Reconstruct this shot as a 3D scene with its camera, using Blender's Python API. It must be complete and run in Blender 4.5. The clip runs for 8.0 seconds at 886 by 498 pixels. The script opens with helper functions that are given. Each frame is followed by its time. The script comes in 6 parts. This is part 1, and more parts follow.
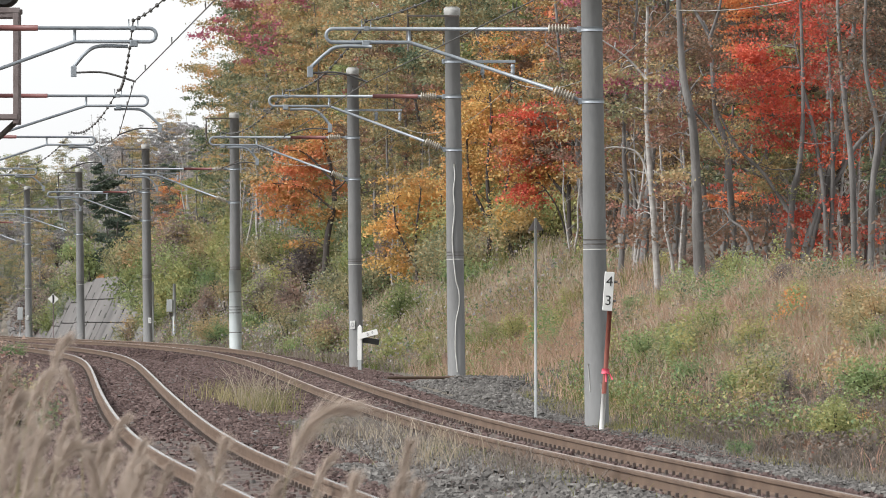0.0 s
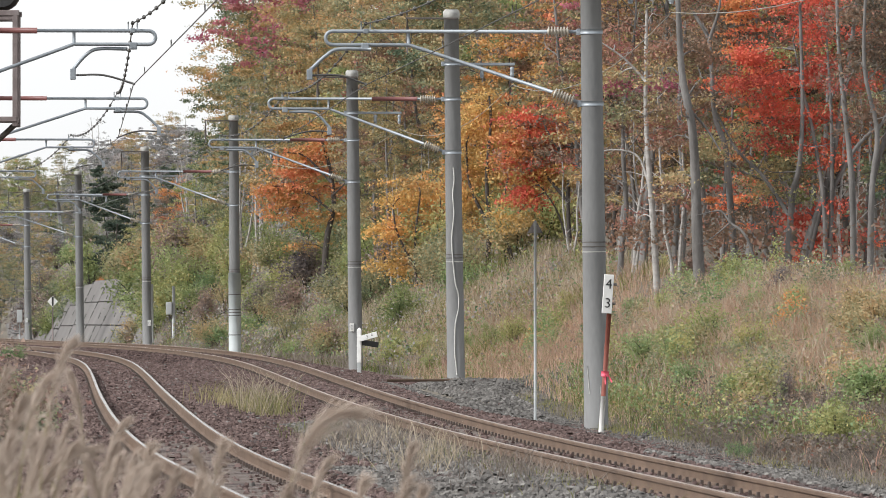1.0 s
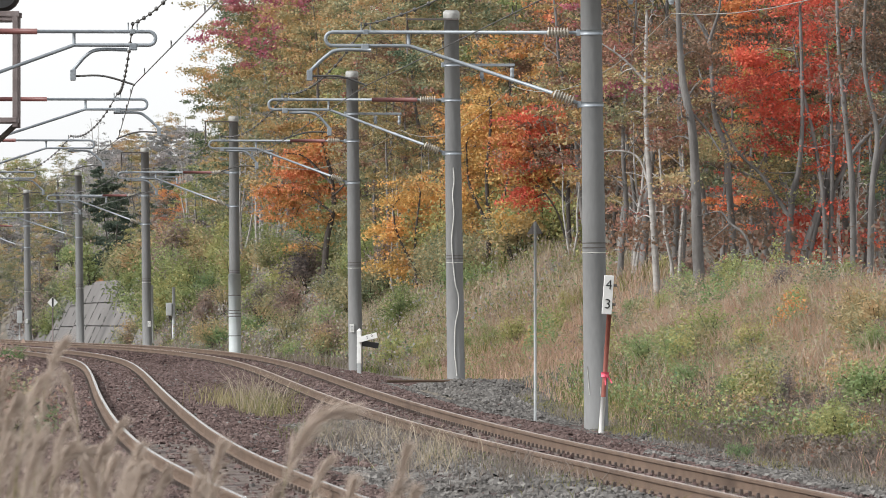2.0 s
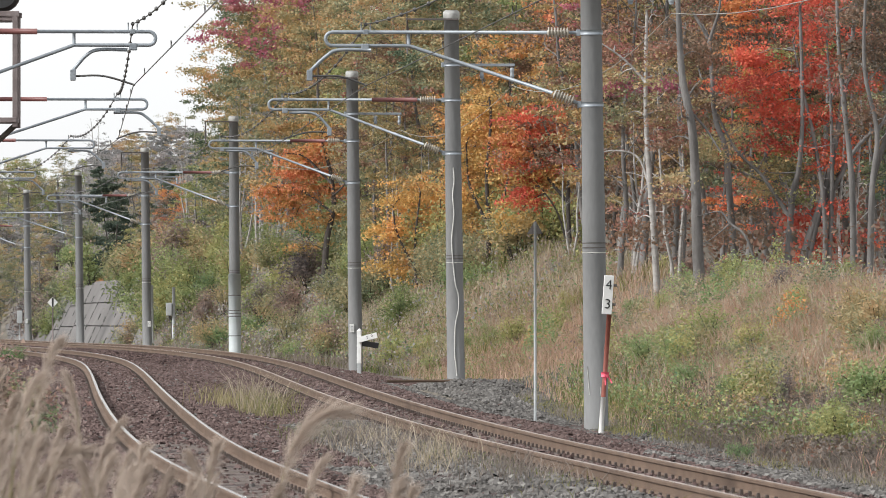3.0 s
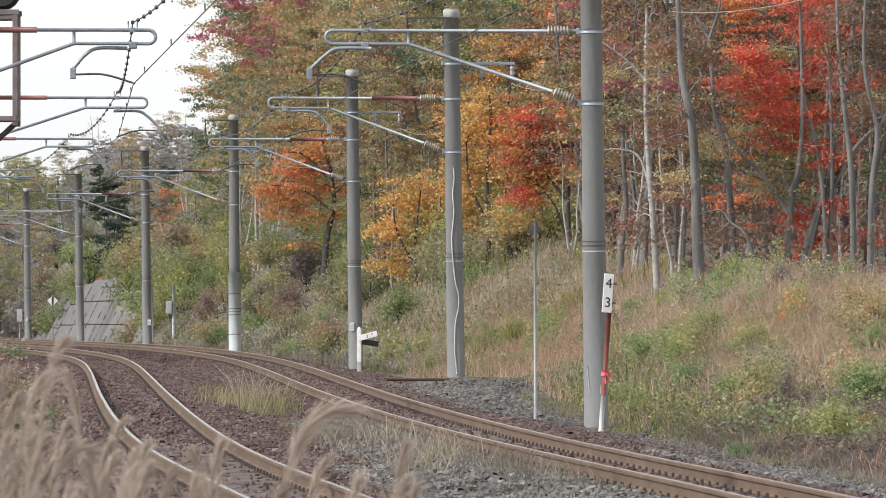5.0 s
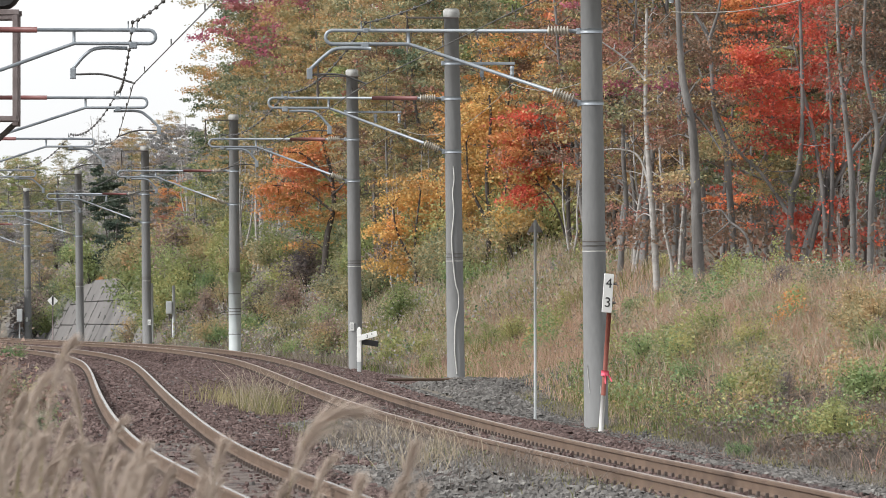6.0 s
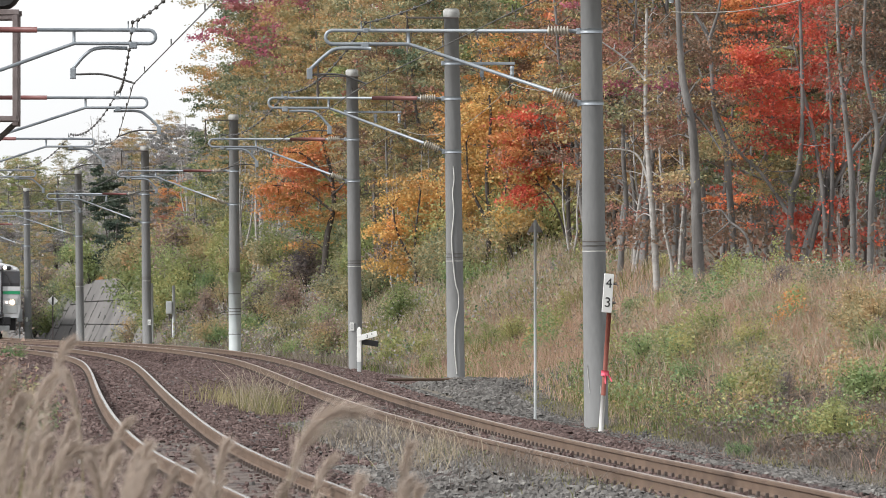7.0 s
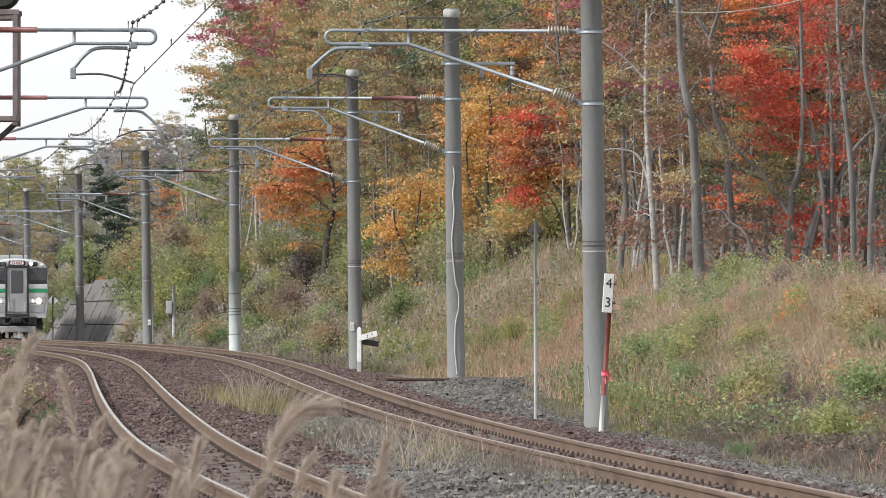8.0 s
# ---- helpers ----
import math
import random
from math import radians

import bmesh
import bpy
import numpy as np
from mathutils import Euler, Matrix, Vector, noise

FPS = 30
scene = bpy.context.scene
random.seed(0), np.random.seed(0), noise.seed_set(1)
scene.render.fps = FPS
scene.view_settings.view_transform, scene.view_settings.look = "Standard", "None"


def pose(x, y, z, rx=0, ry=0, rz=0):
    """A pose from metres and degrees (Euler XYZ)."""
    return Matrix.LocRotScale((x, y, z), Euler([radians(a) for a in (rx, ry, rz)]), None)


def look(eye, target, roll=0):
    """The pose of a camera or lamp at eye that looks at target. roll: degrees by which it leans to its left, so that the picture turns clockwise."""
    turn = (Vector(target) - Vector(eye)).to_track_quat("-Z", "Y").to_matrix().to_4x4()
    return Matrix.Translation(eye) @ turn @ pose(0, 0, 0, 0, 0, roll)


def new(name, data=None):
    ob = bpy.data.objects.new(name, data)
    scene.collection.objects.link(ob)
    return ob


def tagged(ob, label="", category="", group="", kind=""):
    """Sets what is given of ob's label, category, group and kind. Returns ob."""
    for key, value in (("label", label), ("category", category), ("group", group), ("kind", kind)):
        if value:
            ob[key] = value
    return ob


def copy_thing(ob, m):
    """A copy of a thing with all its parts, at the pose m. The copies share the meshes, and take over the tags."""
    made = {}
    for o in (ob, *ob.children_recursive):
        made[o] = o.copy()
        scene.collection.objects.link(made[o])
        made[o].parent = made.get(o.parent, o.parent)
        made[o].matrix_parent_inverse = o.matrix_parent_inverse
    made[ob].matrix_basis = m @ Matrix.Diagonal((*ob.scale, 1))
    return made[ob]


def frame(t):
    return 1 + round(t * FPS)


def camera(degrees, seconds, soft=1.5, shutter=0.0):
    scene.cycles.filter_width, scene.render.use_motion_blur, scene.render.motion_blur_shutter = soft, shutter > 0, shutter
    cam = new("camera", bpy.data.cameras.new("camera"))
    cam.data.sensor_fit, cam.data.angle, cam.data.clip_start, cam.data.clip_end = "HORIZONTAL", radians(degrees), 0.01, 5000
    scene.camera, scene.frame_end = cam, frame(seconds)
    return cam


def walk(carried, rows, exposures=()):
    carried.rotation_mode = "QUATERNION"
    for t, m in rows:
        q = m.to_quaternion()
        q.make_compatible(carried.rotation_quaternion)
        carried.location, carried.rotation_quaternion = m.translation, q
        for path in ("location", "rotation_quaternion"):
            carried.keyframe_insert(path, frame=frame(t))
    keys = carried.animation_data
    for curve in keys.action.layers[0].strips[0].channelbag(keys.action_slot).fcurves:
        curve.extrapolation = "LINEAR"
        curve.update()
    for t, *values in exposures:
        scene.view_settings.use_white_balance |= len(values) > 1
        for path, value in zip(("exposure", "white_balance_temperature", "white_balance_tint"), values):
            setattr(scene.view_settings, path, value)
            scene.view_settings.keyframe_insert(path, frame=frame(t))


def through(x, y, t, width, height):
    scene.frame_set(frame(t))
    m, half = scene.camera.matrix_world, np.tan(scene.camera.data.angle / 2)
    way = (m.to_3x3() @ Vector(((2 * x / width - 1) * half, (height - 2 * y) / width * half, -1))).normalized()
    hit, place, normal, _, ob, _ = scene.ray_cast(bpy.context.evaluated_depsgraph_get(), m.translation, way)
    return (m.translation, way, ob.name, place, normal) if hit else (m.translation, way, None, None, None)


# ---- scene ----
# ---- camera ----
cam = camera(7.21, 8.0, soft=0.85)
cam.data.dof.use_dof = True
cam.data.dof.focus_distance = 128.0
cam.data.dof.aperture_fstop = 15.0
EYE = (0.0, 0.0, 1.70)


def aim(t, down, right):
    """A row of the camera's slight drift: turns in thousandths of a degree."""
    return t, pose(*EYE, 90.370 + down / 1000, 0, right / 1000)


walk(cam, [aim(0.0, -21, 5), aim(0.2, -15, 4), aim(0.5, 0, 1), aim(1.0, 0, 0), aim(1.5, 7, 0), aim(3.0, 7, 0),
           aim(3.5, 4, 0), aim(4.0, 0, 0), aim(4.5, -5, 0), aim(6.0, -6, 0), aim(7.0, -6, 0), aim(7.5, -5, 3), aim(8.0, -6, 1)])

# ---- world and sun ----
SUN_ELEVATION, SUN_AZIMUTH = radians(35), radians(247)  # the sun stands to the camera's left, a little behind it
world = bpy.data.worlds.new("hazy_sky")
scene.world = world
world.use_nodes = True
wn = world.node_tree.nodes
sky = wn.new("ShaderNodeTexSky")
sky.sky_type, sky.sun_disc = "NISHITA", False
sky.sun_elevation, sky.sun_rotation = SUN_ELEVATION, SUN_AZIMUTH
sky.air_density, sky.dust_density, sky.ozone_density = 1.0, 1.5, 1.0
pale = wn.new("ShaderNodeHueSaturation")
pale.inputs["Saturation"].default_value = 0.25
world.node_tree.links.new(sky.outputs[0], pale.inputs["Color"])
veil = wn.new("ShaderNodeMix")  # high thin cloud over the whole sky
veil.data_type = "RGBA"
veil.inputs["Factor"].default_value = 0.7
veil.inputs["B"].default_value = (5.8, 5.88, 6.0, 1)
world.node_tree.links.new(pale.outputs[0], veil.inputs["A"])
world.node_tree.links.new(veil.outputs["Result"], wn["Background"].inputs["Color"])
wn["Background"].inputs["Strength"].default_value = 0.15
sun = new("sun", bpy.data.lights.new("sun", "SUN"))
sun.data.energy, sun.data.angle, sun.data.color = 2.85, radians(5), (1.0, 0.98, 0.965)
toward_sun = Vector((math.sin(SUN_AZIMUTH) * math.cos(SUN_ELEVATION), math.cos(SUN_AZIMUTH) * math.cos(SUN_ELEVATION), math.sin(SUN_ELEVATION)))
sun.matrix_world = look(toward_sun * 100, (0, 0, 0))
scene.view_settings.exposure = 0.38


# ---- materials ----
def ramp_node(nt, colours):
    r = nt.nodes.new("ShaderNodeValToRGB")
    e = r.color_ramp.elements
    while len(e) < len(colours):
        e.new(0.5)
    for i, c in enumerate(colours):
        e[i].position = i / max(1, len(colours) - 1)
        e[i].color = (*c, 1)
    return r


def surface(name, colours, rough=0.8, scale=6.0, fine=60.0, bump=0.3, metal=0.0, depth=0.01, stretch=(1, 1, 1)):
    """A weathered surface: a noise picks among colours, finer noise breaks it up and gives relief."""
    m = bpy.data.materials.new(name)
    m.use_nodes = True
    nt = m.node_tree
    b = nt.nodes["Principled BSDF"]
    co = nt.nodes.new("ShaderNodeTexCoord")
    mp = nt.nodes.new("ShaderNodeMapping")
    mp.inputs["Scale"].default_value = stretch
    nt.links.new(co.outputs["Object"], mp.inputs["Vector"])
    n1, n2 = nt.nodes.new("ShaderNodeTexNoise"), nt.nodes.new("ShaderNodeTexNoise")
    n1.inputs["Scale"].default_value, n2.inputs["Scale"].default_value = scale, fine
    n1.inputs["Detail"].default_value, n2.inputs["Detail"].default_value = 5, 4
    for n in (n1, n2):
        nt.links.new(mp.outputs[0], n.inputs["Vector"])
    mix = nt.nodes.new("ShaderNodeMath")
    mix.operation = "MULTIPLY_ADD"
    mix.inputs[1].default_value = 0.45
    nt.links.new(n2.outputs["Fac"], mix.inputs[0])
    half = nt.nodes.new("ShaderNodeMath")
    half.operation = "MULTIPLY_ADD"
    half.inputs[1].default_value, half.inputs[2].default_value = 1.5, -0.48
    nt.links.new(n1.outputs["Fac"], half.inputs[0])
    nt.links.new(half.outputs[0], mix.inputs[2])
    r = ramp_node(nt, colours)
    nt.links.new(mix.outputs[0], r.inputs[0])
    nt.links.new(r.outputs[0], b.inputs["Base Color"])
    b.inputs["Roughness"].default_value, b.inputs["Metallic"].default_value = rough, metal
    if bump:
        bp = nt.nodes.new("ShaderNodeBump")
        bp.inputs["Strength"].default_value, bp.inputs["Distance"].default_value = bump, depth
        nt.links.new(n2.outputs["Fac"], bp.inputs["Height"])
        nt.links.new(bp.outputs[0], b.inputs["Normal"])
    return m


def foliage(name, colours, through=0.32, rough=0.6, patches=0.85):
    """Leaves or blades, each its own colour out of a range; thin enough to let light through."""
    m = bpy.data.materials.new(name)
    m.use_nodes = True
    nt = m.node_tree
    b = nt.nodes["Principled BSDF"]
    geo = nt.nodes.new("ShaderNodeNewGeometry")
    info = nt.nodes.new("ShaderNodeObjectInfo")
    r = ramp_node(nt, colours)
    shift = nt.nodes.new("ShaderNodeMath")
    shift.operation = "MULTIPLY_ADD"
    shift.inputs[1].default_value = 0.5
    nt.links.new(info.outputs["Random"], shift.inputs[0])
    co = nt.nodes.new("ShaderNodeTexCoord")
    patch = nt.nodes.new("ShaderNodeTexNoise")
    patch.inputs["Scale"].default_value, patch.inputs["Detail"].default_value = patches, 2
    nt.links.new(co.outputs["Object"], patch.inputs["Vector"])
    lift = nt.nodes.new("ShaderNodeMath")
    lift.operation = "MULTIPLY_ADD"
    lift.inputs[1].default_value, lift.inputs[2].default_value = 2.0, -0.90
    nt.links.new(patch.outputs["Fac"], lift.inputs[0])
    sc = nt.nodes.new("ShaderNodeMath")
    sc.operation = "MULTIPLY_ADD"
    sc.inputs[1].default_value = 0.38
    nt.links.new(geo.outputs["Random Per Island"], sc.inputs[0])
    nt.links.new(lift.outputs[0], sc.inputs[2])
    nt.links.new(sc.outputs[0], shift.inputs[2])
    nt.links.new(shift.outputs[0], r.inputs[0])
    nt.links.new(r.outputs[0], b.inputs["Base Color"])
    b.inputs["Roughness"].default_value = rough
    b.inputs["Specular IOR Level"].default_value = 0.25
    t = nt.nodes.new("ShaderNodeBsdfTranslucent")
    nt.links.new(r.outputs[0], t.inputs["Color"])
    mix = nt.nodes.new("ShaderNodeMixShader")
    mix.inputs[0].default_value = through
    nt.links.new(b.outputs[0], mix.inputs[1])
    nt.links.new(t.outputs[0], mix.inputs[2])
    nt.links.new(mix.outputs[0], nt.nodes["Material Output"].inputs["Surface"])
    return m


def glow(name, colour, strength):
    m = bpy.data.materials.new(name)
    m.use_nodes = True
    b = m.node_tree.nodes["Principled BSDF"]
    b.inputs["Base Color"].default_value = (*colour, 1)
    b.inputs["Emission Color"].default_value = (*colour, 1)
    b.inputs["Emission Strength"].default_value = strength
    return m


CONCRETE = surface("spun_concrete", [(0.119, 0.120, 0.119), (0.183, 0.185, 0.183), (0.233, 0.235, 0.233)], 0.85, 1.2, 22, 0.25, stretch=(1, 1, 0.25))
CAP = surface("cap_concrete", [(0.42, 0.42, 0.40), (0.62, 0.62, 0.58)], 0.8, 6, 40)
CAP_STAINED = surface("stained_cap_concrete", [(0.26, 0.26, 0.245), (0.38, 0.38, 0.36), (0.50, 0.50, 0.48)], 0.85, 7, 30, 0.2)
SLEEVE = surface("pale_sleeve", [(0.38, 0.42, 0.42), (0.50, 0.54, 0.54)], 0.6, 3, 40, 0.1)
GALV = surface("galvanised_steel", [(0.20, 0.225, 0.25), (0.28, 0.31, 0.335), (0.36, 0.385, 0.41)], 0.5, 4, 40, 0.08, 0.35)
DARK_STEEL = surface("dark_steel", [(0.07, 0.065, 0.06), (0.13, 0.11, 0.10)], 0.6, 5, 50, 0.1, 0.2)
RED_TUBE = surface("red_insulating_tube", [(0.15, 0.055, 0.05), (0.21, 0.08, 0.075)], 0.5, 5, 40, 0.05)
PORCELAIN = surface("cream_porcelain", [(0.34, 0.30, 0.24), (0.50, 0.46, 0.39)], 0.35, 8, 40, 0.05)
WIRE = surface("weathered_wire", [(0.06, 0.06, 0.058), (0.12, 0.115, 0.11)], 0.5, 3, 30, 0.0, 0.4)
WIRE_PALE = surface("pale_cable", [(0.20, 0.195, 0.17), (0.32, 0.31, 0.27)], 0.6, 3, 30, 0.0)
RUST_FRAME = surface("rusty_frame", [(0.12, 0.095, 0.09), (0.19, 0.155, 0.15), (0.27, 0.235, 0.23)], 0.75, 5, 50, 0.2)
RAIL_RUST = surface("rail_rust", [(0.086, 0.054, 0.037), (0.135, 0.089, 0.061), (0.189, 0.127, 0.089)], 0.8, 1.6, 45, 0.25)
RAIL_HEAD = surface("rail_head_dull", [(0.21, 0.145, 0.105), (0.29, 0.21, 0.16), (0.36, 0.28, 0.225)], 0.28, 1.2, 40, 0.03, 0.6)
RAIL_SHINE = surface("rail_head_polished", [(0.26, 0.225, 0.20), (0.40, 0.36, 0.33)], 0.22, 1.5, 40, 0.03, 0.75)
SLEEPER = surface("sleeper_concrete", [(0.075, 0.060, 0.052), (0.13, 0.105, 0.092), (0.19, 0.16, 0.14)], 0.9, 3, 40, 0.3)
CLIP = surface("fastening_iron", [(0.035, 0.028, 0.024), (0.08, 0.055, 0.045)], 0.75, 10, 60, 0.2)
BED = surface("ballast_bed", [(0.02, 0.015, 0.014), (0.06, 0.042, 0.038), (0.12, 0.088, 0.080), (0.24, 0.185, 0.17)], 0.95, 14, 34, 1.0, depth=0.08)
STONE_RED = foliage("ballast_stone_russet", [(0.048, 0.032, 0.030), (0.098, 0.067, 0.061), (0.155, 0.110, 0.101), (0.218, 0.164, 0.152)], 0.0, 0.95, 3.0)
STONE_GREY = foliage("ballast_stone_grey", [(0.065, 0.060, 0.057), (0.112, 0.106, 0.099), (0.156, 0.147, 0.138), (0.251, 0.242, 0.225)], 0.0, 0.95, 3.0)
SOIL = surface("bank_soil", [(0.070, 0.062, 0.051), (0.115, 0.101, 0.080), (0.155, 0.136, 0.108), (0.115, 0.118, 0.070)], 0.95, 0.7, 12, 0.8, depth=0.06)
WALL = surface("slope_concrete", [(0.080, 0.077, 0.073), (0.145, 0.137, 0.131), (0.205, 0.194, 0.187)], 0.9, 0.35, 5, 0.3, stretch=(1, 0.5, 0.5))
JOINT = surface("dark_joint", [(0.02, 0.02, 0.018), (0.06, 0.06, 0.05)], 0.95, 5, 30, 0.2)
WHITE = surface("white_paint", [(0.66, 0.66, 0.64), (0.80, 0.80, 0.78)], 0.5, 6, 40, 0.05)
INK = surface("black_paint", [(0.02, 0.02, 0.02), (0.04, 0.04, 0.04)], 0.6, 6, 40, 0.0)
RED_PAINT = surface("faded_red_paint", [(0.17, 0.045, 0.03), (0.27, 0.085, 0.06)], 0.7, 9, 50, 0.1)
PINK_TAPE = surface("pink_tape", [(0.80, 0.08, 0.14), (0.88, 0.16, 0.22)], 0.5, 9, 50, 0.05)
BOX_GREY = surface("cabinet_grey", [(0.336, 0.352, 0.352), (0.440, 0.456, 0.456)], 0.5, 4, 30, 0.05)
BARK = surface("grey_bark", [(0.065, 0.060, 0.056), (0.15, 0.142, 0.135), (0.29, 0.28, 0.27)], 0.95, 3, 30, 0.6, stretch=(1, 1, 0.25))
BARK_DARK = surface("dark_bark", [(0.030, 0.026, 0.023), (0.065, 0.056, 0.05), (0.11, 0.098, 0.088)], 0.95, 3, 30, 0.6, stretch=(1, 1, 0.25))
BIRCH = surface("birch_bark", [(0.16, 0.15, 0.14), (0.34, 0.325, 0.305), (0.48, 0.46, 0.44)], 0.85, 5, 30, 0.3, stretch=(0.5, 0.5, 1.5))

# blue is raised throughout these leaf colours to paint in a thin haze
LEAF = {
    "olive": foliage("leaf_olive", [(0.105, 0.150, 0.095), (0.225, 0.250, 0.151), (0.395, 0.340, 0.185), (0.520, 0.340, 0.185)]),
    "gold": foliage("leaf_gold", [(0.153, 0.172, 0.108), (0.296, 0.265, 0.141), (0.500, 0.348, 0.161), (0.551, 0.302, 0.155)]),
    "orange": foliage("leaf_orange", [(0.265, 0.208, 0.100), (0.490, 0.322, 0.124), (0.622, 0.333, 0.130), (0.632, 0.244, 0.124)]),
    "coral": foliage("leaf_coral", [(0.290, 0.221, 0.096), (0.520, 0.326, 0.115), (0.660, 0.299, 0.135), (0.650, 0.221, 0.126)]),
    "red": foliage("leaf_red", [(0.416, 0.105, 0.079), (0.645, 0.134, 0.093), (0.749, 0.193, 0.110), (0.666, 0.302, 0.121)]),
    "crimson": foliage("leaf_crimson", [(0.265, 0.104, 0.141), (0.408, 0.120, 0.181), (0.490, 0.161, 0.222), (0.428, 0.187, 0.161)]),
    "brown": foliage("leaf_brown", [(0.130, 0.115, 0.130), (0.236, 0.196, 0.176), (0.342, 0.252, 0.199), (0.376, 0.208, 0.180)]),
    "bronze": foliage("leaf_bronze", [(0.051, 0.050, 0.040), (0.129, 0.101, 0.074), (0.231, 0.144, 0.100), (0.291, 0.123, 0.096)]),
    "rust": foliage("leaf_rust", [(0.096, 0.089, 0.070), (0.202, 0.148, 0.104), (0.316, 0.193, 0.127), (0.368, 0.143, 0.127)]),
    "green": foliage("leaf_green", [(0.104, 0.177, 0.096), (0.188, 0.270, 0.124), (0.282, 0.354, 0.158), (0.426, 0.426, 0.203)]),
    "lime": foliage("leaf_lime", [(0.144, 0.192, 0.083), (0.255, 0.295, 0.120), (0.368, 0.370, 0.157), (0.474, 0.402, 0.176)]),
    "amber": foliage("leaf_amber", [(0.364, 0.265, 0.118), (0.572, 0.386, 0.142), (0.727, 0.441, 0.154), (0.727, 0.331, 0.142)]),
    "pine": foliage("leaf_pine", [(0.051, 0.075, 0.056), (0.087, 0.114, 0.083), (0.133, 0.156, 0.108)]),
    # grey twigs, lightened so that the colour carries the distant haze
    "haze": foliage("leaf_grey_twig_hazed", [(0.173, 0.182, 0.181), (0.265, 0.270, 0.269), (0.367, 0.354, 0.349), (0.408, 0.359, 0.336)]),
}
DRY = foliage("dry_grass", [(0.25, 0.175, 0.12), (0.41, 0.275, 0.20), (0.55, 0.39, 0.295), (0.54, 0.305, 0.225)], 0.3, 0.8, 0.35)
RUSSET = foliage("russet_grass", [(0.24, 0.145, 0.10), (0.35, 0.215, 0.15), (0.46, 0.29, 0.20)], 0.3, 0.8, 0.35)
PALE = foliage("pale_seed_grass", [(0.32, 0.27, 0.19), (0.45, 0.385, 0.29), (0.58, 0.51, 0.41)], 0.35, 0.8, 0.4)
FRESH = foliage("green_grass", [(0.08, 0.10, 0.03), (0.14, 0.16, 0.05), (0.20, 0.20, 0.07), (0.27, 0.24, 0.11)], 0.3, 0.8)
STRAW = foliage("grey_straw", [(0.12, 0.100, 0.088), (0.215, 0.182, 0.155), (0.33, 0.285, 0.240)], 0.3, 0.8)
PLUME = foliage("pampas_plume", [(0.42, 0.345, 0.29), (0.53, 0.445, 0.38), (0.63, 0.54, 0.465)], 0.45, 0.85)
REED = foliage("pampas_blade", [(0.14, 0.155, 0.065), (0.26, 0.24, 0.11), (0.42, 0.35, 0.20)], 0.35, 0.8)


# ---- mesh helpers ----
def part(name, bm, material, parent=None, label=""):
    """Links a bmesh as one mesh object, under a thing or a part."""
    me = bpy.data.meshes.new(name)
    bm.to_mesh(me)
    bm.free()
    for m in (material if isinstance(material, list) else [material]):
        me.materials.append(m)
    ob = new(name, me)
    if parent:
        ob.parent = parent
    if label:
        tagged(ob, label)
    return ob


def raw(name, verts, faces, material, parent=None, smooth=False):
    """A mesh object straight out of arrays, for what has very many small pieces."""
    me = bpy.data.meshes.new(name)
    me.from_pydata(verts.tolist() if isinstance(verts, np.ndarray) else verts, [], faces.tolist() if isinstance(faces, np.ndarray) else faces)
    me.materials.append(material)
    if smooth:
        me.polygons.foreach_set("use_smooth", [True] * len(me.polygons))
    ob = new(name, me)
    if parent:
        ob.parent = parent
    return ob


def box(bm, x0, x1, y0, y1, z0, z1, bevel=0.0):
    r = bmesh.ops.create_cube(bm, size=1, matrix=Matrix.Translation(((x0 + x1) / 2, (y0 + y1) / 2, (z0 + z1) / 2)) @ Matrix.Diagonal((x1 - x0, y1 - y0, z1 - z0, 1)))
    if bevel:
        edges = list({e for v in r["verts"] for e in v.link_edges})
        bmesh.ops.bevel(bm, geom=edges, offset=bevel, segments=2, affect="EDGES", profile=0.5)
    return bm


def tube(bm, pts, radii, sides=8, cap=True):
    """A round bar along pts; radii is one number or one for each point."""
    pts = [Vector(p) for p in pts]
    if not isinstance(radii, (list, tuple)):
        radii = [radii] * len(pts)
    rings = []
    ref = Vector((0.31, 0.93, 0.17)).normalized()
    for i, p in enumerate(pts):
        d = (pts[min(i + 1, len(pts) - 1)] - pts[max(i - 1, 0)]).normalized()
        if abs(d.dot(ref)) > 0.95:
            ref = Vector((1, 0.1, 0)).normalized()
        a = d.cross(ref).normalized()
        b = d.cross(a)
        rings.append([bm.verts.new(p + (a * math.cos(k) + b * math.sin(k)) * radii[i]) for k in (2 * math.pi * j / sides for j in range(sides))])
    for r0, r1 in zip(rings, rings[1:]):
        for j in range(sides):
            f = bm.faces.new((r0[j], r0[(j + 1) % sides], r1[(j + 1) % sides], r1[j]))
            f.smooth = True
    if cap:
        bm.faces.new(rings[0])
        bm.faces.new(rings[-1][::-1])
    return bm


def B():
    return bmesh.new()


def arc(points, n=6):
    """A smooth line through a few points (Catmull-Rom)."""
    p = [Vector(q) for q in points]
    p = [p[0] * 2 - p[1]] + p + [p[-1] * 2 - p[-2]]
    out = []
    for i in range(1, len(p) - 2):
        for k in range(n):
            t = k / n
            out.append(0.5 * ((2 * p[i]) + (p[i + 1] - p[i - 1]) * t + (2 * p[i - 1] - 5 * p[i] + 4 * p[i + 1] - p[i + 2]) * t * t + (3 * p[i] - p[i - 1] - 3 * p[i + 1] + p[i + 2]) * t ** 3))
    out.append(p[-2])
    return out


